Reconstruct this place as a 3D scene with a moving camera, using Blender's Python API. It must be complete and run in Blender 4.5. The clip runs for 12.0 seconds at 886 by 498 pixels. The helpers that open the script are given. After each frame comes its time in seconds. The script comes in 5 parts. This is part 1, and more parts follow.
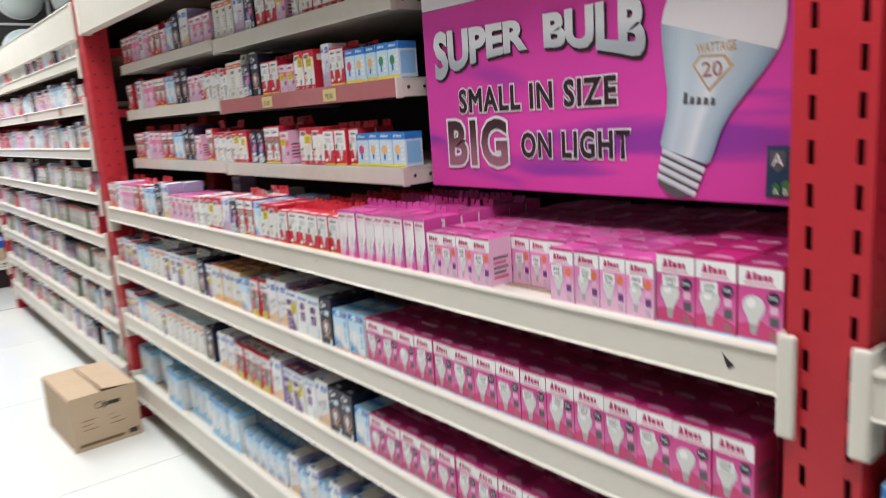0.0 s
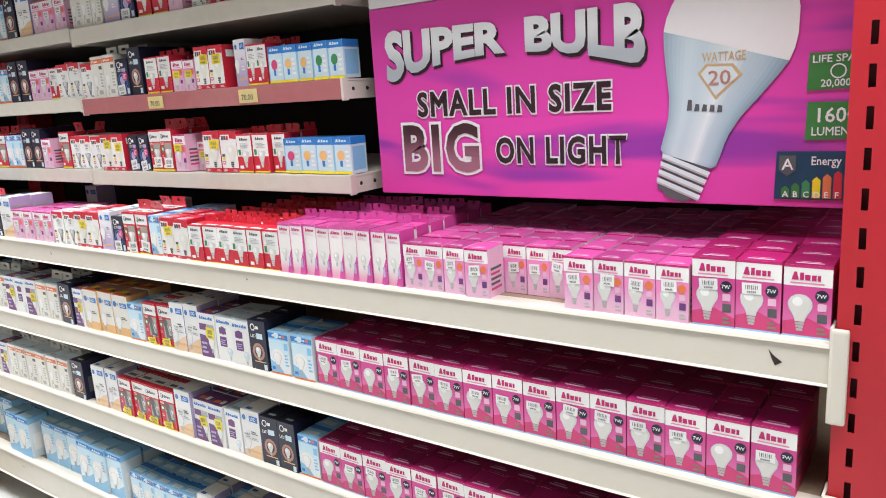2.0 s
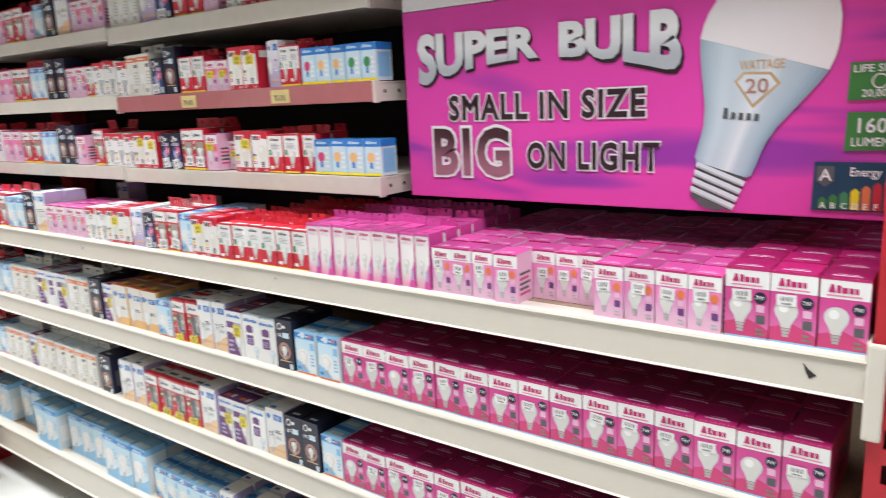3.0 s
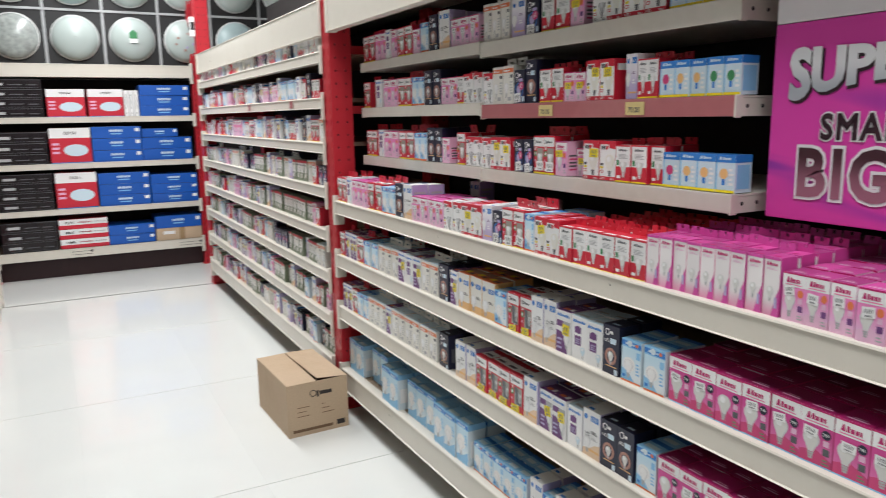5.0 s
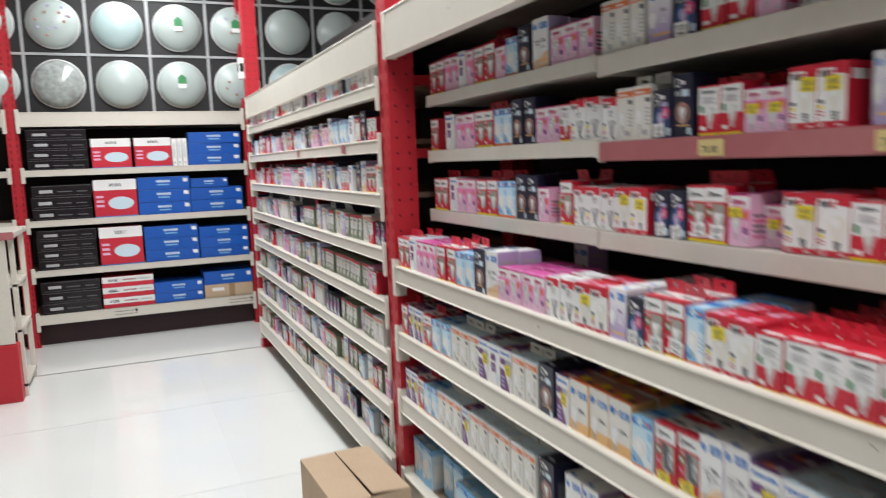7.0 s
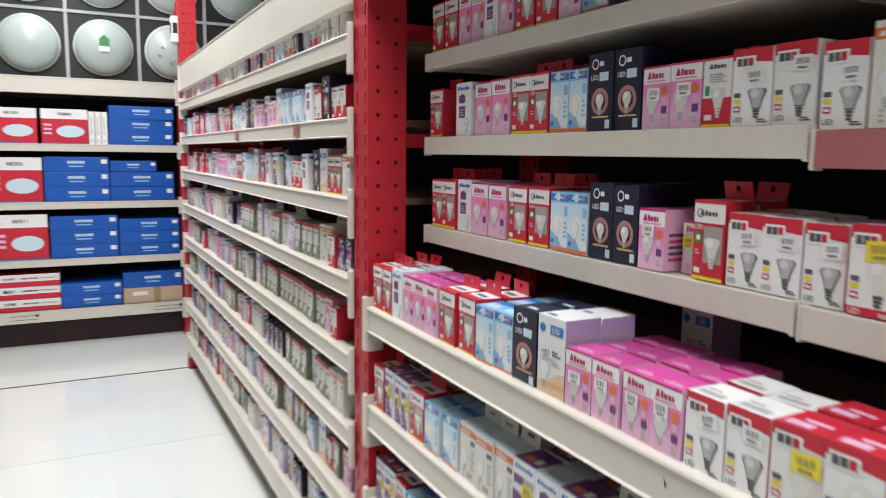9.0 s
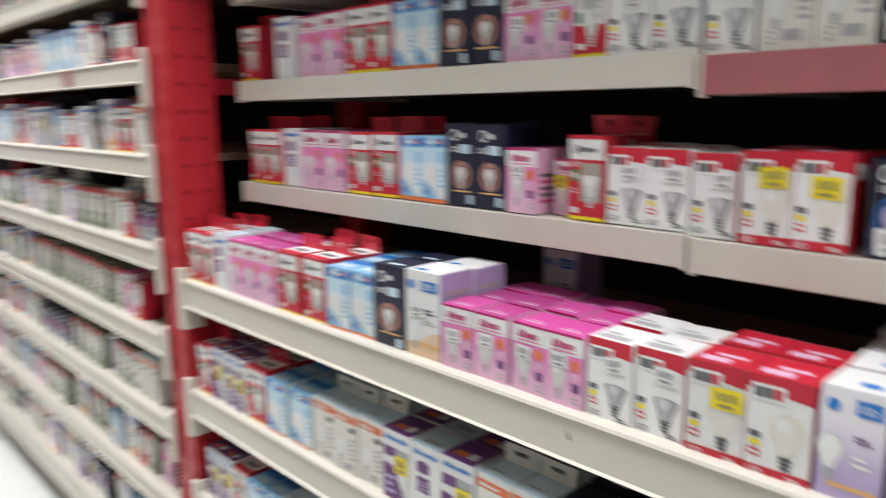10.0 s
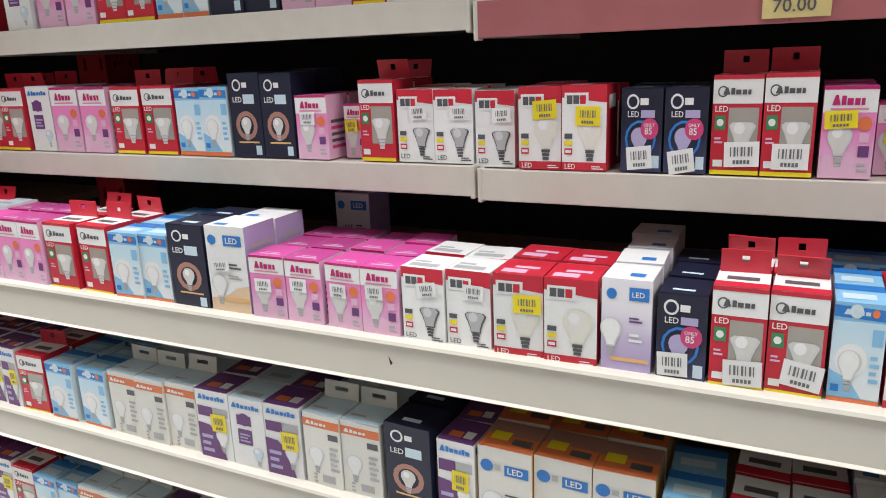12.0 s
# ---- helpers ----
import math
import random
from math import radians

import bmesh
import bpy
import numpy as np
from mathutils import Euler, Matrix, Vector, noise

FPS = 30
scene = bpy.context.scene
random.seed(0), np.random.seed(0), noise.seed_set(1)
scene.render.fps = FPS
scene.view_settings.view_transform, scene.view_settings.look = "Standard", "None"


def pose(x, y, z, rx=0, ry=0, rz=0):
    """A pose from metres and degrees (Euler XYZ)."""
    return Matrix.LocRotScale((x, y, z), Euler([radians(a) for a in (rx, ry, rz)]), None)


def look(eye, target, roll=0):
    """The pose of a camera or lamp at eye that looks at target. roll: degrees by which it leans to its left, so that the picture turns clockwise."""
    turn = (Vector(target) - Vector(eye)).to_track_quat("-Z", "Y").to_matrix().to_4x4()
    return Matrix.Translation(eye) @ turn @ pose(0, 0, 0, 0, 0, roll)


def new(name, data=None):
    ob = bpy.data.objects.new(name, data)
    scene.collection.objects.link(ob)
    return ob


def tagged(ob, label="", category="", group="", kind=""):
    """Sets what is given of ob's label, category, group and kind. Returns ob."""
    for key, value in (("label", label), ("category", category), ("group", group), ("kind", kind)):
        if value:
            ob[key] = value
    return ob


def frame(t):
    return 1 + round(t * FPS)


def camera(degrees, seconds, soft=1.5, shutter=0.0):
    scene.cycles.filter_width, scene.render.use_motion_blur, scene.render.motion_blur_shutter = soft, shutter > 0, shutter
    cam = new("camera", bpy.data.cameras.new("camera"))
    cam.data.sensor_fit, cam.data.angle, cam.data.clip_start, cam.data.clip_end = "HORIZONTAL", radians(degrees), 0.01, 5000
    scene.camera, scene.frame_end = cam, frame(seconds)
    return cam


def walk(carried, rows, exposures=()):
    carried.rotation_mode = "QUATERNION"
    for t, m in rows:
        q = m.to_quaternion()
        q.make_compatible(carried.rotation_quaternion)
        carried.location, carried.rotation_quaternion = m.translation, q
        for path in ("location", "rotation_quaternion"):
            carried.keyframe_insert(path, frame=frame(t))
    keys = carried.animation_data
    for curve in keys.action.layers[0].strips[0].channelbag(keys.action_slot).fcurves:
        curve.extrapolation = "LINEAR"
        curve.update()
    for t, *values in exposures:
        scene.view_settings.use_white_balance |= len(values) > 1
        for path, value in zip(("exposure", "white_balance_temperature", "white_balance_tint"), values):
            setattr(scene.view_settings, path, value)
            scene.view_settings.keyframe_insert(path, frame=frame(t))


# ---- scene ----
cam = camera(62.4, 12.0, soft=1.0, shutter=0.95)
PATH = [
    (0, (0.062, -0.02, 1.302), (1.283, 1.518, 0.927), -3.9),
    (0.5, (0.068, 0.139, 1.294), (1.448, 1.554, 0.983), -2.2),
    (1, (-0.011, 0.24, 1.333), (1.539, 1.44, 0.933), -4.1),
    (1.5, (-0.1, 0.272, 1.336), (1.475, 1.436, 0.931), -3.6),
    (2, (-0.117, 0.28, 1.34), (1.476, 1.413, 0.917), -3.6),
    (2.5, (-0.122, 0.292, 1.348), (1.457, 1.444, 0.925), -3.6),
    (2.7, (-0.115, 0.29, 1.341), (1.464, 1.443, 0.922), -3.2),
    (4.3, (-0.2, 0.3, 1.341), (0.977, 1.877, 0.978), -0.9),
    (4.5, (-0.2, 0.287, 1.347), (0.874, 1.934, 0.982), -1.0),
    (5, (-0.189, 0.287, 1.345), (0.735, 2.024, 0.987), -0.9),
    (5.5, (-0.142, 0.302, 1.344), (0.713, 2.073, 0.981), -0.5),
    (6, (-0.08, 0.466, 1.324), (0.753, 2.256, 1.005), 1.0),
    (6.5, (-0.053, 0.688, 1.347), (0.798, 2.474, 1.055), -2.0),
    (7, (0.044, 0.925, 1.35), (0.831, 2.748, 1.109), -2.1),
    (7.2, (0.079, 1.007, 1.352), (0.86, 2.835, 1.134), -0.6),
    (8.8, (0.263, 1.694, 1.347), (1.152, 3.46, 1.047), -0.4),
    (9, (0.284, 1.756, 1.345), (1.191, 3.52, 1.089), 0.7),
    (9.5, (0.309, 1.858, 1.327), (1.32, 3.557, 1.026), 2.3),
    (10, (0.265, 1.915, 1.319), (1.632, 3.328, 0.952), -0.5),
    (10.5, (0.235, 1.936, 1.322), (1.844, 3.055, 0.924), -3.1),
    (11, (0.213, 1.941, 1.316), (1.921, 2.874, 0.856), -2.6),
    (11.5, (0.201, 1.939, 1.32), (1.929, 2.806, 0.807), -2.2),
    (12, (0.19, 1.943, 1.319), (1.922, 2.8, 0.803), -2.3),
]
walk(cam, [(t, look(eye, target, roll)) for t, eye, target, roll in PATH], [(0, -0.38), (0.6, -0.1), (1.2, -0.02), (2.7, -0.02), (4.3, -0.48), (5.5, -0.75), (9.5, -0.74), (10.5, -0.48), (11.3, -0.47), (12, -0.5)])

# ---- light ----
world = bpy.data.worlds.new("world")
scene.world = world
world.use_nodes = True
world.node_tree.nodes["Background"].inputs[0].default_value = (0.95, 0.98, 1.0, 1)
world.node_tree.nodes["Background"].inputs[1].default_value = 0.1
scene.view_settings.exposure = 0.0


def ceiling_lamp(x, y, z, length, width, watts):
    data = bpy.data.lights.new("ceiling_tube_light", "AREA")
    data.shape, data.size, data.size_y, data.energy = "RECTANGLE", width, length, watts
    data.color = (0.97, 0.985, 1.0)
    ob = new("ceiling_tube_light", data)
    ob.matrix_world = pose(x, y, z)
    return ob


for lamp_x, lamp_y, watts in ((0.10, 0.0, 73), (0.55, 2.75, 60), (0.27, 5.0, 82), (0.27, 6.35, 60)):
    ceiling_lamp(lamp_x, lamp_y, 3.1, 1.9, 0.5, watts)


# ---- materials ----
def material(name, color, rough=0.5, metal=0.0, grain=0.06, scale=60.0, bump=0.05, stain=0.0, stain_color=(0.25, 0.2, 0.15), coat=0.0, vary=0.0):
    m = bpy.data.materials.new(name)
    m.use_nodes = True
    nt = m.node_tree
    bsdf = nt.nodes["Principled BSDF"]
    bsdf.inputs["Roughness"].default_value = rough
    bsdf.inputs["Metallic"].default_value = metal
    bsdf.inputs["Coat Weight"].default_value = coat
    coord = nt.nodes.new("ShaderNodeTexCoord")
    fine = nt.nodes.new("ShaderNodeTexNoise")
    fine.inputs["Scale"].default_value = scale
    fine.inputs["Detail"].default_value = 5
    nt.links.new(coord.outputs["Object"], fine.inputs["Vector"])
    mix = nt.nodes.new("ShaderNodeMix")
    mix.data_type = "RGBA"
    dark = [c * (1 - grain * 2) for c in color]
    light = [min(1, c * (1 + grain)) for c in color]
    mix.inputs[6].default_value = (*dark, 1)
    mix.inputs[7].default_value = (*light, 1)
    nt.links.new(fine.outputs["Fac"], mix.inputs[0])
    out = mix.outputs[2]
    if stain > 0:
        big = nt.nodes.new("ShaderNodeTexNoise")
        big.inputs["Scale"].default_value = 2.3
        big.inputs["Detail"].default_value = 8
        big.inputs["Roughness"].default_value = 0.65
        nt.links.new(coord.outputs["Object"], big.inputs["Vector"])
        ramp = nt.nodes.new("ShaderNodeMapRange")
        ramp.inputs[1].default_value, ramp.inputs[2].default_value = 0.52, 0.8
        ramp.inputs[3].default_value, ramp.inputs[4].default_value = 0.0, stain
        nt.links.new(big.outputs["Fac"], ramp.inputs[0])
        mix2 = nt.nodes.new("ShaderNodeMix")
        mix2.data_type = "RGBA"
        mix2.inputs[7].default_value = (*stain_color, 1)
        nt.links.new(ramp.outputs[0], mix2.inputs[0])
        nt.links.new(out, mix2.inputs[6])
        out = mix2.outputs[2]
        rr = nt.nodes.new("ShaderNodeMapRange")
        rr.inputs[1].default_value, rr.inputs[2].default_value = 0.3, 0.8
        rr.inputs[3].default_value, rr.inputs[4].default_value = rough * 0.8, min(1, rough * 1.4)
        nt.links.new(big.outputs["Fac"], rr.inputs[0])
        nt.links.new(rr.outputs[0], bsdf.inputs["Roughness"])
    if vary > 0:
        info = nt.nodes.new("ShaderNodeObjectInfo")
        hsv = nt.nodes.new("ShaderNodeHueSaturation")
        vr = nt.nodes.new("ShaderNodeMapRange")
        vr.inputs[3].default_value, vr.inputs[4].default_value = 1 - vary, 1 + vary * 0.6
        nt.links.new(info.outputs["Random"], vr.inputs[0])
        nt.links.new(vr.outputs[0], hsv.inputs["Value"])
        nt.links.new(out, hsv.inputs["Color"])
        out = hsv.outputs[0]
    nt.links.new(out, bsdf.inputs["Base Color"])
    if bump > 0:
        b = nt.nodes.new("ShaderNodeBump")
        b.inputs["Strength"].default_value = bump
        b.inputs["Distance"].default_value = 0.002
        nt.links.new(fine.outputs["Fac"], b.inputs["Height"])
        nt.links.new(b.outputs[0], bsdf.inputs["Normal"])
    return m


def fade(name, low, high, z0, z1, rough=0.42, grain=0.03, vary=0.06):
    """Printed colour that runs from one ink at height z0 of the thing to another at z1."""
    m = material(name, high, rough, grain=grain, scale=200, bump=0.02, coat=0.08)
    nt = m.node_tree
    coord = nt.nodes.new("ShaderNodeTexCoord")
    parts_of = nt.nodes.new("ShaderNodeSeparateXYZ")
    span = nt.nodes.new("ShaderNodeMapRange")
    span.interpolation_type = "SMOOTHSTEP"
    span.inputs[1].default_value, span.inputs[2].default_value = z0, z1
    mix = nt.nodes.new("ShaderNodeMix")
    mix.data_type = "RGBA"
    mix.inputs[6].default_value, mix.inputs[7].default_value = (*low, 1), (*high, 1)
    info = nt.nodes.new("ShaderNodeObjectInfo")
    hsv = nt.nodes.new("ShaderNodeHueSaturation")
    vr = nt.nodes.new("ShaderNodeMapRange")
    vr.inputs[3].default_value, vr.inputs[4].default_value = 1 - vary, 1 + vary * 0.6
    nt.links.new(coord.outputs["Object"], parts_of.inputs[0])
    nt.links.new(parts_of.outputs[2], span.inputs[0])
    nt.links.new(span.outputs[0], mix.inputs[0])
    nt.links.new(info.outputs["Random"], vr.inputs[0])
    nt.links.new(vr.outputs[0], hsv.inputs["Value"])
    nt.links.new(mix.outputs[2], hsv.inputs["Color"])
    nt.links.new(hsv.outputs[0], nt.nodes["Principled BSDF"].inputs["Base Color"])
    return m


CREAM = material("cream_paint", (0.71, 0.665, 0.585), 0.3, grain=0.02, scale=25, stain=0.25, stain_color=(0.5, 0.43, 0.34))
SHELF = material("shelf_enamel", (0.66, 0.62, 0.55), 0.4, grain=0.04, scale=30, stain=0.45, stain_color=(0.45, 0.38, 0.3))
PINKLIP = material("faded_price_strip", (0.43, 0.14, 0.15), 0.3, grain=0.06, scale=25, stain=0.4, stain_color=(0.6, 0.35, 0.33))
RED = material("red_paint", (0.51, 0.017, 0.03), 0.42, grain=0.05, scale=30, stain=0.3, stain_color=(0.33, 0.02, 0.02))
DECK = material("chipboard_deck", (0.36, 0.26, 0.18), 0.7, grain=0.2, scale=90, stain=0.3)
BACKSHADE = material("back_panel_shade", (0.018, 0.014, 0.014), 0.7, grain=0.3, scale=12)
SLOTSHADE = material("red_slot_shade", (0.12, 0.008, 0.014), 0.6, grain=0.3, scale=12)
BLACK = material("black_steel", (0.012, 0.012, 0.013), 0.5)
TILE = material("glazed_white_tile", (0.86, 0.875, 0.85), 0.16, grain=0.015, scale=3, bump=0.02, stain=0.12, stain_color=(0.62, 0.63, 0.6), coat=0.3, vary=0.02)
GROUT = material("grey_grout", (0.52, 0.52, 0.50), 0.8, grain=0.2)
WALL = material("store_wall_paint", (0.42, 0.40, 0.38), 0.7, grain=0.02)
CEIL = material("ceiling_board", (0.75, 0.75, 0.73), 0.8, grain=0.03)
CARD = material("brown_cardboard", (0.57, 0.42, 0.285), 0.8, grain=0.08, scale=120, stain=0.25, stain_color=(0.3, 0.19, 0.1))
CARD_IN = material("cardboard_edge", (0.2, 0.12, 0.07), 0.9)
INK = material("dark_print_ink", (0.03, 0.022, 0.02), 0.6)
TAPE = material("packing_tape", (0.40, 0.27, 0.15), 0.25)


# ---- building helpers ----
class Shape:
    """A mesh in the making, with its list of materials."""

    def __init__(self):
        self.v, self.f, self.m, self.mats = [], [], [], []

    def slot(self, mat):
        if mat not in self.mats:
            self.mats.append(mat)
        return self.mats.index(mat)

    def face(self, pts, mat):
        n = len(self.v)
        self.v += [tuple(p) for p in pts]
        self.f.append(tuple(range(n, n + len(pts))))
        self.m.append(self.slot(mat))

    def box(self, x0, x1, y0, y1, z0, z1, mat, bevel=0.0):
        b = min(bevel, abs(x1 - x0) * 0.4, abs(y1 - y0) * 0.4, abs(z1 - z0) * 0.4)
        if b <= 0:
            c = [(x, y, z) for x in (x0, x1) for y in (y0, y1) for z in (z0, z1)]
            n, k = len(self.v), self.slot(mat)
            self.v += c
            for q in ((0, 1, 3, 2), (4, 6, 7, 5), (0, 4, 5, 1), (2, 3, 7, 6), (0, 2, 6, 4), (1, 5, 7, 3)):
                self.f.append(tuple(n + i for i in q))
                self.m.append(k)
            return self
        bm = bmesh.new()
        bmesh.ops.create_cube(bm, size=1)
        for v in bm.verts:
            v.co = ((x0 + x1) / 2 + v.co.x * (x1 - x0), (y0 + y1) / 2 + v.co.y * (y1 - y0), (z0 + z1) / 2 + v.co.z * (z1 - z0))
        bmesh.ops.bevel(bm, geom=bm.edges[:], offset=b, segments=2, profile=0.6, affect="EDGES")
        return self.take(bm, mat)

    def take(self, bm, mat):
        n, k = len(self.v), self.slot(mat)
        bm.verts.index_update()
        self.v += [tuple(v.co) for v in bm.verts]
        for f in bm.faces:
            self.f.append(tuple(n + v.index for v in f.verts))
            self.m.append(k)
        bm.free()
        return self

    def lathe(self, profile, centre, axis, mat, steps=28):
        """Turn a profile of (along, radius) round an axis: 'x' (towards -x), 'y' (towards -y) or 'z'."""
        n, k = len(self.v), self.slot(mat)
        for a, r in profile:
            for i in range(steps):
                s, c = math.sin(2 * math.pi * i / steps) * r, math.cos(2 * math.pi * i / steps) * r
                d = {"x": (-a, c, s), "y": (c, -a, s), "z": (c, s, a)}[axis]
                self.v.append((centre[0] + d[0], centre[1] + d[1], centre[2] + d[2]))
        for j in range(len(profile) - 1):
            for i in range(steps):
                p, q = n + j * steps, n + (j + 1) * steps
                self.f.append((p + i, p + (i + 1) % steps, q + (i + 1) % steps, q + i))
                self.m.append(k)
        return self

    def mesh(self, name, smooth=False):
        me = bpy.data.meshes.new(name)
        me.from_pydata(self.v, [], self.f)
        for mat in self.mats:
            me.materials.append(mat)
        me.polygons.foreach_set("material_index", self.m)
        if smooth:
            me.polygons.foreach_set("use_smooth", [True] * len(me.polygons))
        me.update()
        bm = bmesh.new()
        bm.from_mesh(me)
        bmesh.ops.recalc_face_normals(bm, faces=bm.faces[:])
        bm.to_mesh(me)
        bm.free()
        return me


def part(name, shape, parent=None, label="", smooth=False):
    ob = new(name, shape.mesh(name, smooth))
    ob.parent = parent
    if label:
        ob["label"] = label
    return ob


def empty(name, m=None):
    ob = new(name)
    ob.empty_display_size = 0.05
    if m is not None:
        ob.matrix_world = m
    return ob


# ---- floor, walls, ceiling ----
X_FACE = 0.905        # front face of the rack beams
FAR_Y = 7.35          # front face of the far rack
tagged(part("floor", Shape().box(-3.5, 3.0, -2.5, 9.2, -0.12, -0.004, GROUT)), "grey grout bed under glossy white floor tiles", "floor", kind="structure")
floor = bpy.data.objects["floor"]


def outer_wall(name, *dims):
    tagged(part(name, Shape().box(*dims, WALL)), "plain painted store wall", "wall", kind="structure")


outer_wall("wall_north", -3.5, 3.0, 9.2, 9.4, -0.12, 3.2)
outer_wall("wall_south", -3.5, 3.0, -2.7, -2.5, -0.12, 3.2)
outer_wall("wall_west", -3.7, -3.5, -2.7, 9.4, -0.12, 3.2)
outer_wall("wall_east", 3.0, 3.2, -2.7, 9.4, -0.12, 3.2)
tagged(part("ceiling", Shape().box(-3.7, 3.2, -2.7, 9.4, 3.2, 3.35, CEIL)), "plain white store ceiling", "ceiling", kind="structure")


# ---- racks ----
def post_shape(w, d, h, pitch=0.05):
    """A perforated upright: front plate with two columns of slots, two side plates with holes. Local origin at its front left foot: x depth, y width."""
    s = Shape()
    t = 0.003
    cols = (0.12 * w, 0.21 * w, 0.70 * w, 0.79 * w)
    for y0, y1 in ((0, cols[0]), (cols[1], cols[2]), (cols[3], w)):
        s.box(0, t, y0, y1, 0, h, RED)
    n = int(h / pitch)
    for i in range(n + 1):
        z0 = i * pitch - 0.010 if i else 0
        z1 = min(h, i * pitch + 0.012)
        for y0, y1 in ((cols[0], cols[1]), (cols[2], cols[3])):
            s.box(0, t, y0, y1, z0, z1, RED)
    hole, gap = 0.009, 0.055
    for ys in (0, w - t):
        c1, c2 = 0.22 * d, 0.68 * d
        for x0, x1 in ((t, c1), (c1 + hole, c2), (c2 + hole, d)):
            s.box(x0, x1, ys, ys + t, 0, h, RED)
        for i in range(int(h / gap) + 1):
            z0 = (i - 1) * gap + hole if i else 0
            z1 = min(h, i * gap)
            if z1 - z0 > 0.001:
                s.box(c1, c1 + hole, ys, ys + t, z0, z1, RED)
                s.box(c2, c2 + hole, ys, ys + t, z0, z1, RED)
    # dark red core: colours in the shade seen through slots and holes
    s.box(0.022, d - 0.004, 0.006, w - 0.006, 0, h, SLOTSHADE)
    return s


def upright(y, h, depth=0.58):
    """A rack frame across the rack's depth: front post, back post, braces, foot plates."""
    ob = empty("rack_upright", pose(X_FACE + 0.009, y, 0))
    tagged(ob, "red perforated steel rack upright with slotted face", "rack upright", "rack uprights")
    for x, tall in ((0, h), (depth - 0.098, 1.83)):
        p = new("post", post_shape(0.092, 0.098, tall).mesh("post"))
        p.parent, p.location = ob, (x, 0, 0)
        part("foot_plate", Shape().box(x - 0.004, x + 0.104, -0.012, 0.104, 0, 0.006, RED, 0.002), ob)
    for z in (0.25, 0.72, 1.36, 1.62):
        part("brace", Shape().box(0.1, depth - 0.1, 0.03, 0.062, z, z + 0.035, RED, 0.003), ob)
    return ob


def rack_beam(y0, y1, z0, z1, name="rack_beam", hook=(0.05, 0.022), marks=()):
    """A box beam with a stepped top lip and hooked end plates."""
    ob = empty(name, pose(X_FACE, (y0 + y1) / 2, z0))
    tagged(ob, "cream painted steel rack beam with hooked end plates", "shelf beam", "rack beams")
    h, half = z1 - z0, (y1 - y0) / 2
    s = Shape()
    lip = min(0.0065, h * 0.12)
    prof = [(0.036, 0), (-0.001, 0), (-0.0035, 0.0015), (-0.0035, lip * 0.3), (0.001, lip * 0.62), (0.001, h - lip * 0.8), (-0.0025, h - lip * 0.72), (-0.003, h - 0.005), (-0.001, h - 0.0012), (0.003, h), (0.036, h)]
    for (xa, za), (xb, zb) in zip(prof, prof[1:] + prof[:1]):
        s.face([(xa, -half, za), (xb, -half, zb), (xb, half, zb), (xa, half, za)], CREAM)
    for y in (-half, half):
        s.face([(x, y, z) for x, z in prof], CREAM)
    part("beam", s, ob)
    for e in (-1, 1):
        p = Shape()
        y = e * half
        p.box(-0.006, 0.006, y - 0.002 if e > 0 else y - 0.020, y + 0.020 if e > 0 else y + 0.002, -hook[0], h + hook[1], CREAM, 0.004)
        p.box(-0.002, 0.04, y - 0.003 if e > 0 else y - 0.001, y + 0.001 if e > 0 else y + 0.003, -hook[0], h + hook[1], CREAM)
        part("end_plate", p, ob)
    for my, mz, w, hh in marks:
        s = Shape()
        s.face([(0.0004, my - w / 2, mz), (0.0004, my + w * 0.1, mz + hh * 0.5), (0.0004, my + w / 2, mz + hh), (0.0004, my + w * 0.25, mz + hh * 0.2), (0.0004, my, mz - hh * 0.4)], INK)
        part("scuff_mark", s, ob, "dark scuffed paint chip")
    return ob


def deck(y0, y1, z, x0=0.0, depth=0.55):
    ob = part("shelf_deck", Shape().box(X_FACE + 0.037, X_FACE + depth, y0, y1, z - 0.018, z, DECK))
    return tagged(ob, "brown chipboard shelf deck lying on rack beams", "shelf deck", "shelf decks")


MAIN0, MAIN1 = 0.395, 3.355
LEFT0, LEFT1 = 3.475, 6.405
for uy, uh in ((0.300, 2.4), (3.372, 2.4), (6.415, 3.0), (-2.45, 2.4)):
    upright(uy, uh)

MAIN_LEVELS = ((0.925, 0.985), (0.685, 0.745), (0.445, 0.508), (0.112, 0.212))
for i, (z0, z1) in enumerate(MAIN_LEVELS):
    marks = ((-1.412, 0.026, 0.018, 0.016), (-0.335, 0.036, 0.008, 0.004), (0.50, 0.03, 0.006, 0.01)) if i == 0 else ()
    rack_beam(MAIN0, MAIN1, z0, z1, marks=marks)
    deck(MAIN0 + 0.01, MAIN1 - 0.01, z1 - 0.003)
LEFT_LEVELS = tuple((z - 0.05, z) for z in (1.635, 1.435, 1.235, 1.033, 0.835, 0.637, 0.43)) + ((0.125, 0.215),)
for z0, z1 in LEFT_LEVELS:
    bay_beam = rack_beam(LEFT0, LEFT1, z0, z1)
    if z1 == 1.435:
        for y in (3.93, 4.79):
            part("label_strip", Shape().box(-0.0045, -0.0035, y - 4.94 - 0.025, y - 4.94 + 0.025, 0.008, 0.043, PINKLIP), bay_beam, "small dark red shelf label")
    deck(LEFT0 + 0.01, LEFT1 - 0.01, z1 - 0.003)
# neighbouring bay beyond the red upright
for z0, z1 in ((0.925, 0.985), (0.685, 0.745), (0.445, 0.508), (0.112, 0.212)):
    rack_beam(-2.355, 0.292, z0, z1)
    deck(-2.345, 0.282, z1 - 0.003)
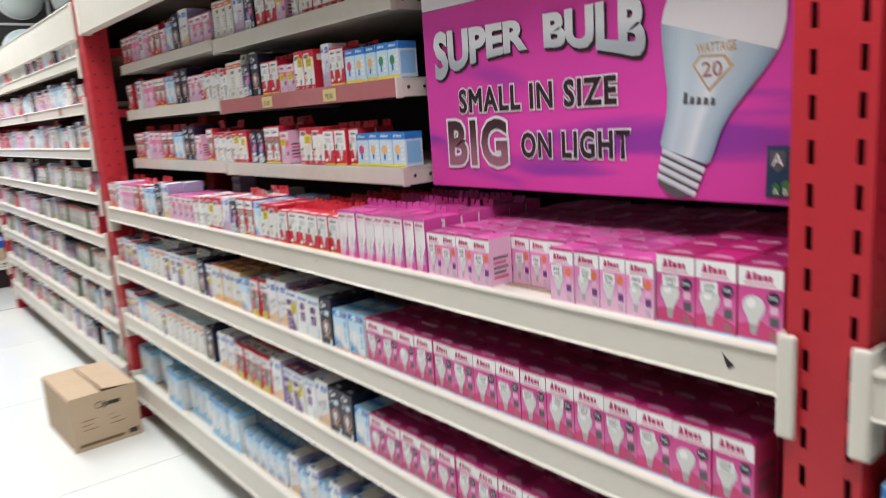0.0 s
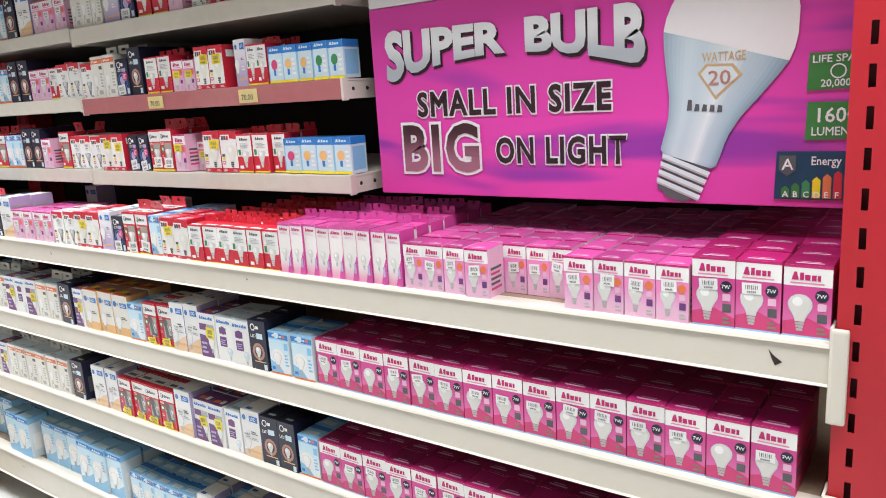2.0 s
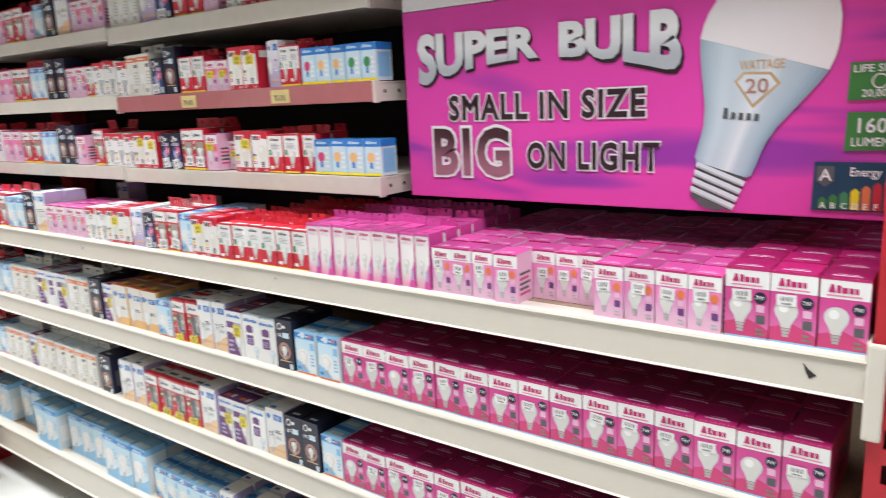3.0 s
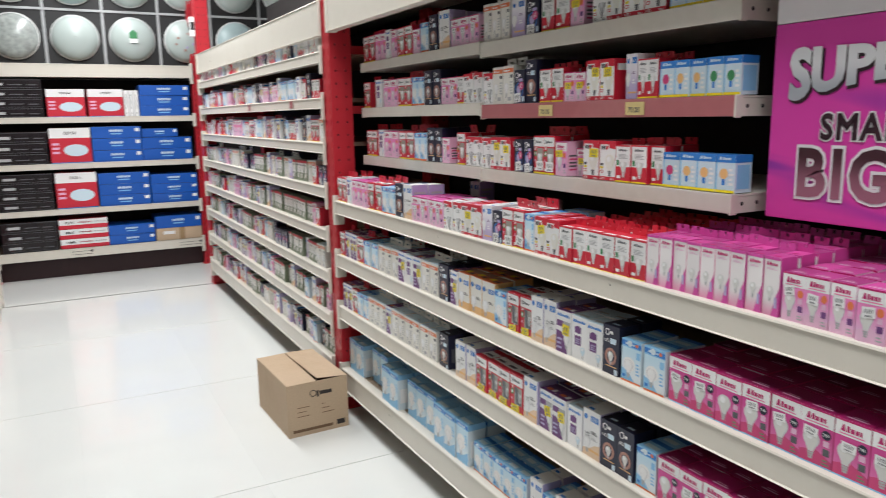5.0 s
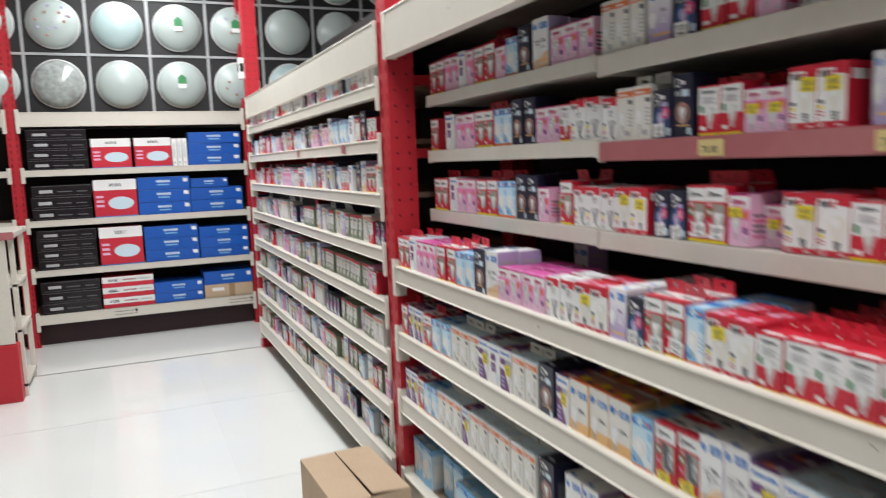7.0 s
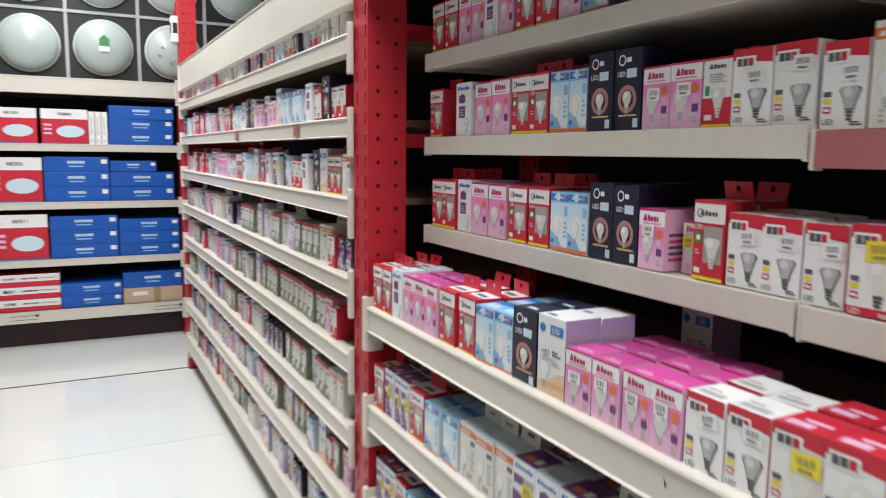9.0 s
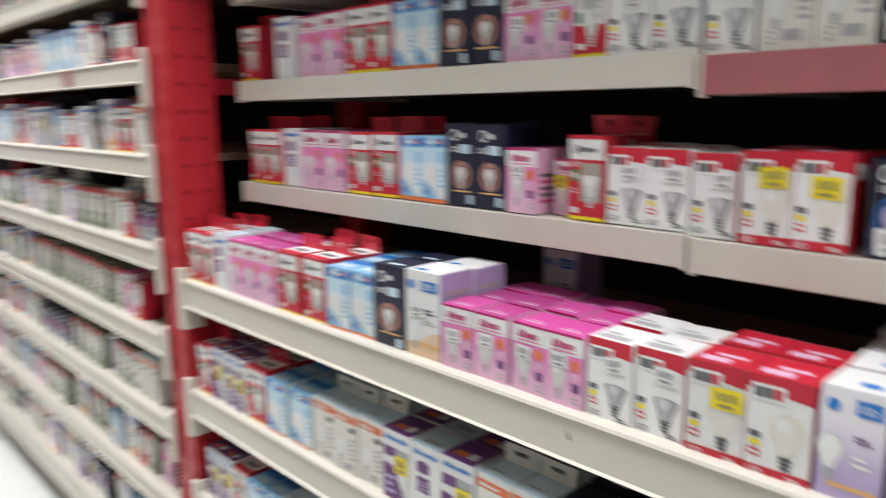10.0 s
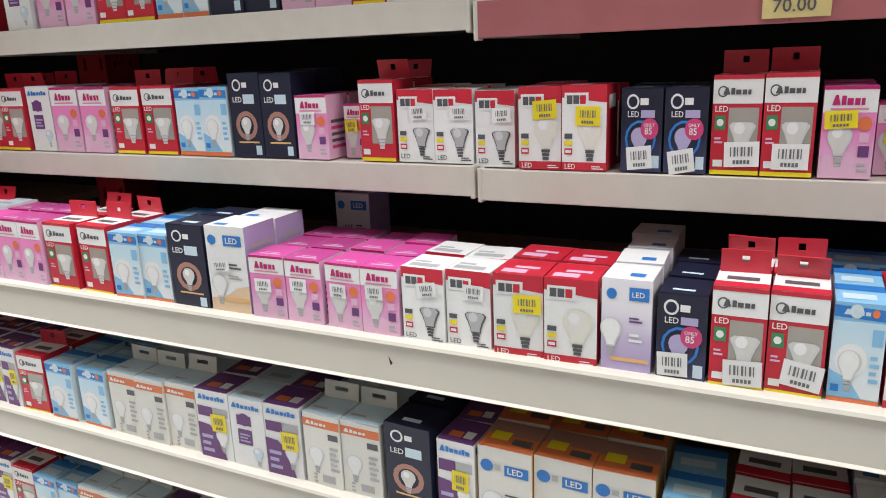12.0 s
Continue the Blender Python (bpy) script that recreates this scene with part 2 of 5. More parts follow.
# header panels
rack_beam(MAIN0, MAIN1, 1.705, 1.86, "header_panel", (0.005, 0.0))
rack_beam(LEFT0, LEFT1, 1.70, 1.85, "header_panel", (0.005, 0.0))
rack_beam(-2.355, 0.292, 1.705, 1.86, "header_panel", (0.005, 0.0))
# back panels, the shade inside the rack put into their near-black colour
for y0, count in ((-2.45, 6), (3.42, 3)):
    ob = tagged(empty("back_panel", pose(X_FACE + 0.6, y0, 0)), "back panel sheets closing the rack, coloured for its inner shade", "back panel", "rack back panels")
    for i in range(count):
        part("sheet", Shape().box(0.001 * (i % 2), 0.015, i * 0.98 + 0.001, (i + 1) * 0.98 - 0.001 if i < count - 1 else 5.87 if count == 6 else 3.08, 0.02, 2.25, BACKSHADE, 0.0008), ob)
# top deck closing the rack above the header
tagged(part("top_shelf", Shape().box(X_FACE + 0.04, X_FACE + 0.6, -2.4, 6.5, 1.84, 1.86, SHELF)), "cream steel top shelf of the rack", "shelf", "rack tops")


def wall_shelf(y0, y1, z0, z1, lip, label, x=1.03, end_cap=True):
    """A sheet-metal shelf with a folded front lip and slanted end brackets."""
    ob = empty("metal_shelf", pose(x, (y0 + y1) / 2, z1))
    tagged(ob, label, "shelf", "upper metal shelves")
    half, h = (y1 - y0) / 2, z1 - z0
    s = Shape()
    s.box(0, 0.47, -half, half, -0.004, 0, SHELF)
    s.box(0.002, 0.47, -half, half, -0.03, -0.026, SHELF)
    part("shelf_plate", s, ob)
    f = Shape()
    f.box(-0.003, 0.002, -half, half, -h, 0.001, lip, 0.0015)
    part("front_lip", f, ob)
    for e in (-1, 1):
        b = Shape()
        y = e * (half - 0.002)
        b.box(-0.004, 0.014, y - 0.003, y + 0.003, -h - 0.003, 0.002, SHELF, 0.002)
        b.box(0.0145, 0.45, y - 0.0015, y + 0.0015, -h, -0.0045, SHELF, 0.0006)
        for hx in (0.03, 0.075):
            b.lathe([(-0.0022, 0.0042), (0.0022, 0.0042), (0.0022, 0.0004)], (hx, y, -h * 0.5), "y", BLACK, 10)
        part("end_bracket", b, ob)
    return ob


LIPL = "cream metal shelf with folded front lip holding bulb boxes"
for (a, b, c, d, lip) in ((1.142, 1.180, 1.138, 1.177, SHELF), (1.345, 1.383, 1.335, 1.376, PINKLIP), (1.535, 1.57, 1.522, 1.565, SHELF)):
    wall_shelf(2.310, 3.30, a, b, SHELF, LIPL)
    wall_shelf(1.32, 2.304, c, d, lip, LIPL if lip is SHELF else "metal shelf with faded red price strip on lip")


# ---- bulb boxes ----
def ink(name, c, rough=0.42, vary=0.07):
    return material("print_" + name, c, rough, grain=0.03, scale=200, bump=0.02, coat=0.08, vary=vary)


WHITE, OFFW, PRED, PINK, MAG, NAVY = ink("white", (0.88, 0.875, 0.87)), ink("offwhite", (0.82, 0.80, 0.74)), ink("red", (0.62, 0.02, 0.045)), ink("pink", (0.85, 0.24, 0.45)), ink("magenta", (0.52, 0.014, 0.15)), ink("navy", (0.012, 0.014, 0.04))
BLUE, SKY, PALE, LILAC, PURPLE, YELLOW = ink("blue", (0.03, 0.21, 0.62)), ink("sky", (0.26, 0.55, 0.82)), ink("pale_blue", (0.62, 0.76, 0.85)), ink("lilac", (0.48, 0.42, 0.66)), ink("purple", (0.16, 0.05, 0.20)), ink("yellow", (0.90, 0.72, 0.02))
ORANGE, AMBER, GREY, DGREY, GREEN, COPPER = ink("orange", (0.80, 0.20, 0.07)), ink("amber", (0.85, 0.50, 0.20)), ink("grey", (0.47, 0.47, 0.48)), ink("dark_grey", (0.10, 0.10, 0.11)), ink("green", (0.05, 0.26, 0.10)), ink("copper", (0.45, 0.22, 0.17))
LPINK, ROSE, CREAMC, OLIVE = ink("light_pink", (0.82, 0.49, 0.67)), ink("rose", (0.64, 0.055, 0.20)), ink("cream", (0.84, 0.80, 0.66)), ink("olive", (0.20, 0.24, 0.16))
ICE = ink("ice", (0.70, 0.80, 0.86))
PEACH = ink("peach", (0.84, 0.60, 0.40))
HOT = ink("hot_pink", (0.67, 0.08, 0.38))
HOTLID = ink("hot_pink_lid", (0.60, 0.075, 0.32), vary=0.34)
MAGLID = ink("magenta_lid", (0.40, 0.012, 0.13), vary=0.32)
CODE = ink("bar_code", (0.16, 0.16, 0.17))
PINKF = fade("print_pink_fade", (0.80, 0.50, 0.72), (0.87, 0.26, 0.56), 0.008, 0.055)
ROSEF = fade("print_rose_fade", (0.76, 0.18, 0.45), (0.66, 0.065, 0.30), 0.01, 0.07)
CANDF = fade("print_candle_fade", (0.80, 0.34, 0.52), (0.84, 0.80, 0.80), 0.002, 0.036)
OMNIF = fade("print_ice_fade", (0.80, 0.86, 0.90), (0.56, 0.76, 0.88), 0.02, 0.085)
GELF = fade("print_lilac_fade", (0.50, 0.40, 0.64), (0.86, 0.83, 0.88), 0.015, 0.085)
NAVYF = fade("print_navy_fade", (0.05, 0.05, 0.13), (0.011, 0.013, 0.035), 0.0, 0.05)
LGREY = ink("light_grey", (0.66, 0.66, 0.68))
SHINE = ink("bulb_shine", (0.90, 0.90, 0.90))
WINDOW = material("clear_window", (0.42, 0.385, 0.34), 0.12, grain=0.1, scale=30, coat=0.5)
BULBW = material("bulb_white_plastic", (0.72, 0.71, 0.68), 0.35)


class Pack(Shape):
    """A printed carton: front at x = 0 facing -x, u to the viewer's right (-y), v up, both 0..1."""

    def __init__(self, w, d, h):
        self.v, self.f, self.m, self.mats = [], [], [], []
        self.w, self.d, self.h, self.lift = w, d, h, 0.0

    def pt(self, u, v, lift):
        return (-lift, (0.5 - u) * self.w, v * self.h)

    def rect(self, u0, v0, u1, v1, mat, lift=0.0003):
        self.face([self.pt(u0, v0, lift), self.pt(u1, v0, lift), self.pt(u1, v1, lift), self.pt(u0, v1, lift)], mat)

    def top(self, u0, x0, u1, x1, mat, lift=0.0004):
        self.flap.face([(x0 * self.d, (0.5 - u0) * self.w, self.h + lift), (x0 * self.d, (0.5 - u1) * self.w, self.h + lift), (x1 * self.d, (0.5 - u1) * self.w, self.h + lift), (x1 * self.d, (0.5 - u0) * self.w, self.h + lift)], mat)

    def side(self, x0, v0, x1, v1, mat, lift=0.0004):
        """On the side that faces -y."""
        y = -self.w / 2 - lift
        self.face([(x0 * self.d, y, v0 * self.h), (x1 * self.d, y, v0 * self.h), (x1 * self.d, y, v1 * self.h), (x0 * self.d, y, v1 * self.h)], mat)

    def body(self, front, side, top):
        w, d, h = self.w / 2, self.d, self.h
        self.face([(0, w, 0), (0, -w, 0), (0, -w, h), (0, w, h)], front)
        self.face([(0, -w, 0), (d, -w, 0), (d, -w, h), (0, -w, h)], side)
        self.face([(0, w, 0), (0, w, h), (d, w, h), (d, w, 0)], side)
        self.face([(d, -w, 0), (d, w, 0), (d, w, h), (d, -w, h)], front)
        self.flap = Shape()
        self.flap.box(0.0, d - 0.0005, -w + 0.0005, w - 0.0005, h - 0.0008, h, top)
        self.face([(0, w, h - 0.001), (0, -w, h - 0.001), (d, -w, h - 0.001), (d, w, h - 0.001)], DGREY)
        self.face([(0, w, 0), (d, w, 0), (d, -w, 0), (0, -w, 0)], side)

    def disc(self, u, v, r, mat, lift=0.0004, inner=0.0):
        n = 14
        if inner <= 0:
            self.face([self.pt(u + r / self.w * math.cos(a), v + r / self.h * math.sin(a), lift) for a in [2 * math.pi * i / n for i in range(n)]], mat)
        else:
            for i in range(n):
                a, b = 2 * math.pi * i / n, 2 * math.pi * (i + 1) / n
                self.face([self.pt(u + q / self.w * math.cos(c), v + q / self.h * math.sin(c), lift) for q, c in ((r, a), (r, b), (inner, b), (inner, a))], mat)

    def bulb(self, u, v, size, mat, base=None, lift=0.0006, down=True, cone=False):
        """A bulb outline, its cap downwards; v is the middle of the globe."""
        base = base or GREY
        r = size / 2
        prof = [(1.0, 0.0), (0.92, 0.42), (0.7, 0.75), (0.35, 0.96), (0.0, 1.0), (-0.4, 0.9), (-0.85, 0.62), (-1.25, 0.44), (-1.5, 0.4)]
        if cone:
            prof = [(0.55, 0.0), (0.52, 0.75), (0.35, 0.98), (0.2, 1.0), (-0.3, 0.75), (-0.9, 0.52), (-1.3, 0.46)]
        pts = [(w_, a) for a, w_ in prof]
        ring = [(p, q) for p, q in pts] + [(-p, q) for p, q in reversed(pts) if p > 0]
        edge = CREAMC if base is DGREY and mat is OFFW else LGREY if mat in (WHITE, BULBW, OFFW, PALE) else DGREY if mat is GREY else mat
        self.face([self.pt(u + p * r / self.w, v + q * r / self.h, lift) for p, q in ring], edge)
        self.face([self.pt(u + (p * 0.84 - 0.04) * r / self.w, v + (q * 0.93 + 0.02) * r / self.h, lift + 0.0001) for p, q in ring], mat)
        if edge is not mat:
            self.disc(u - 0.22 * r / self.w, v + (0.1 if cone else 0.3) * r / self.h, r * 0.42, SHINE if edge is not DGREY else LGREY, lift + 0.0002)
        low = prof[-1][0]
        for k in range(3):
            self.rect(u - (0.36 - 0.05 * k) * r / self.w, v + (low - 0.28 * (k + 1)) * r / self.h, u + (0.36 - 0.05 * k) * r / self.w, v + (low - 0.28 * k - 0.05) * r / self.h, base, lift)

    def logo(self, u0, v0, u1, v1, mat, n=5, lift=0.0008):
        """A brand mark as plain upright bars."""
        h = v1 - v0
        if n < 3:
            self.rect(u0, v0, u1 - (u1 - u0) * 0.1, v1, mat, lift)
            return
        widths = [1.25] + [(0.75, 1.0, 0.85, 0.6)[i % 4] for i in range(n - 1)]
        step, a = (u1 - u0) / sum(widths), u0
        for i, wide in enumerate(widths):
            top = v1 if i == 0 else v0 + h * (0.92 if i % 4 == 1 else 0.68)
            if i == 0:
                self.face([self.pt(a, v0, lift), self.pt(a + step * wide * 0.88, v0, lift), self.pt(a + step * wide * 0.62, v1, lift), self.pt(a + step * wide * 0.32, v1, lift)], mat)
            else:
                self.rect(a, v0, a + step * wide * 0.80, top, mat, lift)
            a += step * wide

    def lines(self, u0, v0, u1, v1, mat, n=3, lift=0.0006):
        step = (v1 - v0) / n
        for i in range(n):
            self.rect(u0, v0 + i * step, u1 - (u1 - u0) * (0.25 if i % 2 else 0), v0 + (i + 0.5) * step, mat, lift)

    def word(self, text, u, v, height, mat, lift=0.0010):
        """Readable lettering, its lower left corner at u, v."""
        me = letter_mesh(text)
        k = height / 0.7
        n, s = len(self.v), self.slot(mat)
        for x, y in me[0]:
            self.v.append((-lift, (0.5 - u) * self.w - x * k, v * self.h + y * k))
        for f in me[1]:
            self.f.append(tuple(n + i for i in f))
            self.m.append(s)


LETTERS = {}


def embolden(points, faces, width):
    """Moves the rim of each flat letter outwards by a width."""
    first, where = {}, []
    for x, y in points:
        where.append(first.setdefault((round(x, 5), round(y, 5)), len(first)))
    spots = list(first)
    faces = [f for f in (tuple(dict.fromkeys(where[q] for q in f)) for f in faces) if len(f) > 2]
    turned = []
    for f in faces:
        area = sum(spots[a][0] * spots[b][1] - spots[b][0] * spots[a][1] for a, b in zip(f, f[1:] + f[:1]))
        turned.append(f if area > 0 else f[::-1])
    rim = {(a, b) for f in turned for a, b in zip(f, f[1:] + f[:1])}
    normals = {}
    for a, b in sorted(rim):
        if (b, a) not in rim:
            dx, dy = spots[b][0] - spots[a][0], spots[b][1] - spots[a][1]
            n = math.hypot(dx, dy)
            for q in (a, b):
                normals.setdefault(q, []).append((dy / n, -dx / n))
    out = list(spots)
    for q, ns in normals.items():
        sx, sy = sum(n[0] for n in ns), sum(n[1] for n in ns)
        if len(ns) == 2:
            k = width / max(0.45, 1 + ns[0][0] * ns[1][0] + ns[0][1] * ns[1][1])
        else:
            k = width / len(ns)
        out[q] = (spots[q][0] + sx * k, spots[q][1] + sy * k)
    return out, turned


def letter_mesh(text, bold=0.01, space=1.0):
    if (text, bold, space) not in LETTERS:
        c = bpy.data.curves.new("lettering", "FONT")
        c.body, c.size, c.resolution_u, c.space_character = text, 1.0, 3 if bold > 0.012 else 2, space
        ob = bpy.data.objects.new("lettering", c)
        me = bpy.data.meshes.new_from_object(ob)
        LETTERS[text, bold, space] = embolden([(v.co.x, v.co.y) for v in me.vertices], [tuple(p.vertices) for p in me.polygons], bold)
        bpy.data.objects.remove(ob)
        bpy.data.meshes.remove(me)
    return LETTERS[text, bold, space]


def sticker(w, h, yellow=False):
    """A price sticker with a bar code, centred, facing -x."""
    s = Shape()
    s.face([(0, w / 2, 0), (0, -w / 2, 0), (0, -w / 2, h), (0, w / 2, h)], YELLOW if yellow else WHITE)
    return s


def bar_code(w, h):
    s = Shape()
    for i in range(7):
        y = w * (0.32 - 0.1 * i)
        s.face([(-0.0004, y, h * 0.42), (-0.0004, y - w * (0.03 + 0.025 * (i % 2)), h * 0.42), (-0.0004, y - w * (0.03 + 0.025 * (i % 2)), h * 0.8), (-0.0004, y, h * 0.8)], CODE)
    for i in range(5):
        y = w * (0.24 - 0.1 * i)
        s.face([(-0.0004, y, h * 0.12), (-0.0004, y - w * 0.07, h * 0.12), (-0.0004, y - w * 0.07, h * 0.27), (-0.0004, y, h * 0.27)], CODE)
    return s


def hang_tab(w, h, mat, slot=False):
    """A card tab that stands up at the back edge of a carton, with its hole."""
    s = Shape()
    t = 0.0015
    hw = 0.010 if slot else 0.004
    hy0, hy1 = h * 0.45, h * 0.45 + (0.006 if slot else 0.008)
    s.box(0, t, -w / 2, -hw, 0, h, mat)
    s.box(0, t, hw, w / 2, 0, h, mat)
    s.box(0, t, -hw, hw, 0, hy0, mat)
    s.box(0, t, -hw, hw, hy1, h, mat)
    return s


def d_ctx(p):
    p.body(WHITE, WHITE, WHITE)
    p.face([p.pt(0, 0.86, 0.0003), p.pt(1, 0.80, 0.0003), p.pt(1, 1, 0.0003), p.pt(0, 1, 0.0003)], PRED)
    p.rect(0.06, 0.745, 0.58, 0.905, WHITE, 0.0006)
    for i, tone in enumerate((DGREY, DGREY, PRED)):
        p.rect(0.11 + 0.145 * i, 0.775, 0.235 + 0.145 * i, 0.875, tone, 0.0008)
    p.bulb(0.66, 0.40, 0.027, GREY, DGREY, cone=True)
    p.rect(0.06, 0.37, 0.24, 0.43, DGREY, 0.0006)
    p.rect(0.06, 0.29, 0.24, 0.345, YELLOW, 0.0006)
    p.rect(0.06, 0.18, 0.24, 0.255, PRED, 0.0006)
    p.rect(0.085, 0.20, 0.215, 0.235, WHITE, 0.0008)
    p.word("LED", 0.06, 0.05, 0.006, DGREY)
    p.lines(0.68, 0.04, 0.94, 0.10, DGREY, 2)
    p.top(0.12, 0.12, 0.8, 0.34, GREY)
    p.top(0.12, 0.42, 0.5, 0.52, GREY)
    p.side(0.1, 0.3, 0.9, 0.55, PALE)


def d_ctxr(p):
    p.body(WHITE, PRED, PRED)
    p.face([p.pt(0, 0.86, 0.0003), p.pt(1, 0.80, 0.0003), p.pt(1, 1, 0.0003), p.pt(0, 1, 0.0003)], PRED)
    p.rect(0, 0, 1, 0.10, PRED)
    p.rect(0.06, 0.755, 0.60, 0.915, WHITE, 0.0006)
    for i, tone in enumerate((DGREY, DGREY, PRED)):
        p.rect(0.11 + 0.15 * i, 0.785, 0.24 + 0.15 * i, 0.885, tone, 0.0008)
    p.bulb(0.64, 0.50, 0.032, OFFW, DGREY)
    p.rect(0.06, 0.38, 0.24, 0.44, DGREY, 0.0006)
    p.rect(0.06, 0.30, 0.24, 0.355, YELLOW, 0.0006)
    p.rect(0.06, 0.19, 0.24, 0.265, PRED, 0.0006)
    p.rect(0.085, 0.21, 0.215, 0.245, WHITE, 0.0008)
    p.word("LED", 0.06, 0.02, 0.006, WHITE)
    p.lines(0.68, 0.02, 0.94, 0.07, WHITE, 2)
    p.top(0.12, 0.10, 0.62, 0.34, LPINK)
    p.top(0.3, 0.42, 0.8, 0.56, LPINK)
    p.side(0.2, 0.72, 0.8, 0.88, WHITE)


def pink_front(p, tone, sky):
    p.body(PINKF if tone is PINK else ROSEF, LPINK if tone is PINK else ROSE, MAGLID if tone is ROSE else HOTLID)
    p.rect(0, 0.72, 1, 1, WHITE)
    p.rect(0, 0.965, 1, 1, MAG, 0.0005)
    p.logo(0.16, 0.80, 0.78, 0.91, MAG, 5)
    p.rect(0.14, 0.75, 0.84, 0.77, PINK, 0.0006)
    p.face([p.pt(0, 0, 0.0003), p.pt(1, 0, 0.0003), p.pt(1, 0.16, 0.0003), p.pt(0.5, 0.30, 0.0003), p.pt(0, 0.22, 0.0003)], ROSE if tone is ROSE else LPINK)
    p.bulb(0.36, 0.46, 0.026 if tone is PINK else 0.031, BULBW, GREY)
    p.disc(0.80, 0.60, 0.007, sky, 0.0006)
    p.rect(0.72, 0.40, 0.90, 0.50, LPINK, 0.0006)
    p.rect(0.72, 0.24, 0.92, 0.36, DGREY if tone is ROSE else PURPLE, 0.0006)
    p.lines(0.72, 0.08, 0.92, 0.2, OLIVE if tone is ROSE else GREY, 2)
    p.top(0.2, 0.16, 0.8, 0.24, LPINK)
    p.top(0.3, 0.30, 0.7, 0.34, LPINK)
    for i in range(5):
        p.side(0.16, 0.16 + 0.1 * i, 0.84 - 0.1 * (i % 2), 0.21 + 0.1 * i, DGREY if i % 3 else ROSE)


def d_pink(p):
    pink_front(p, PINK, ORANGE)


def d_pink7(p):
    pink_front(p, ROSE, NAVY)
    p.rect(0, 0, 1, 0.045, SKY, 0.0005)
    p.disc(0.80, 0.60, 0.0085, NAVY, 0.0008)
    p.word("7W", 0.69, 0.575, 0.0055, WHITE, 0.0011)


def d_candle(p):
    p.body(CANDF, HOT, HOTLID)
    p.face([p.pt(0.55, 0, 0.0004), p.pt(1, 0, 0.0004), p.pt(1, 0.5, 0.0004), p.pt(0.8, 0.34, 0.0004)], HOT)
    p.rect(0, 0.955, 1, 1, HOT, 0.0006)
    p.rect(0, 0, 0.04, 1, PINK, 0.0006)
    p.logo(0.16, 0.86, 0.86, 0.92, MAG, 5)
    p.lines(0.2, 0.79, 0.8, 0.83, LPINK, 2)
    p.bulb(0.46, 0.44, 0.017, BULBW, GREY)
    p.rect(0.74, 0.16, 0.90, 0.34, LILAC, 0.0008)
    p.top(0.3, 0.2, 0.7, 0.35, MAG)


def d_ged(p):
    p.body(NAVY, NAVY, NAVY)
    p.disc(0.28, 0.86, 0.0085, WHITE)
    p.disc(0.28, 0.86, 0.006, NAVY, 0.0006)
    p.logo(0.46, 0.83, 0.64, 0.89, WHITE, 2)
    p.word("LED", 0.12, 0.66, 0.0075, WHITE)
    p.rect(0.46, 0.64, 0.82, 0.75, PALE, 0.0006)
    p.disc(0.5, 0.38, 0.021, COPPER, 0.0004, 0.014)
    p.bulb(0.5, 0.40, 0.020, BULBW, GREY, 0.0009)
    p.rect(0.2, 0.17, 0.86, 0.19, AMBER, 0.0005)
    p.rect(0.74, 0.03, 0.92, 0.14, PALE, 0.0005)
    p.top(0.3, 0.2, 0.7, 0.34, PALE)
    p.side(0.2, 0.2, 0.8, 0.6, DGREY)


def d_gesm(p):
    p.body(NAVYF, NAVY, NAVY)
    p.disc(0.28, 0.84, 0.0085, WHITE)
    p.disc(0.28, 0.84, 0.006, NAVY, 0.0006)
    p.logo(0.46, 0.80, 0.68, 0.88, WHITE, 2)
    p.word("LED", 0.15, 0.66, 0.0065, WHITE)
    p.rect(0.48, 0.65, 0.82, 0.74, LILAC, 0.0006)
    p.disc(0.48, 0.40, 0.021, BLUE, 0.0004, 0.018)
    p.bulb(0.45, 0.42, 0.022, LILAC, GREY, 0.0007)
    p.disc(0.70, 0.52, 0.012, ROSE, 0.0009)
    p.word("ONLY", 0.56, 0.545, 0.0038, WHITE, 0.0012)
    p.word("85", 0.58, 0.455, 0.0075, WHITE, 0.0012)
    p.rect(0.76, 0.05, 0.95, 0.2, PALE, 0.0005)
    p.top(0.25, 0.2, 0.7, 0.3, PALE)


def d_gel(p):
    p.body(GELF, GELF, WHITE)
    p.disc(0.2, 0.84, 0.006, BLUE, 0.0006)
    p.rect(0.55, 0.78, 0.94, 0.92, BLUE, 0.0006)
    p.word("LED", 0.6, 0.82, 0.006, WHITE)
    p.lines(0.56, 0.55, 0.82, 0.62, PURPLE, 2)
    p.lines(0.56, 0.34, 0.82, 0.46, WHITE, 2)
    p.bulb(0.2, 0.46, 0.026, WHITE, GREY)
    p.rect(0.2, 0.12, 0.95, 0.16, AMBER, 0.0005)
    p.top(0.5, 0.2, 0.8, 0.4, BLUE)


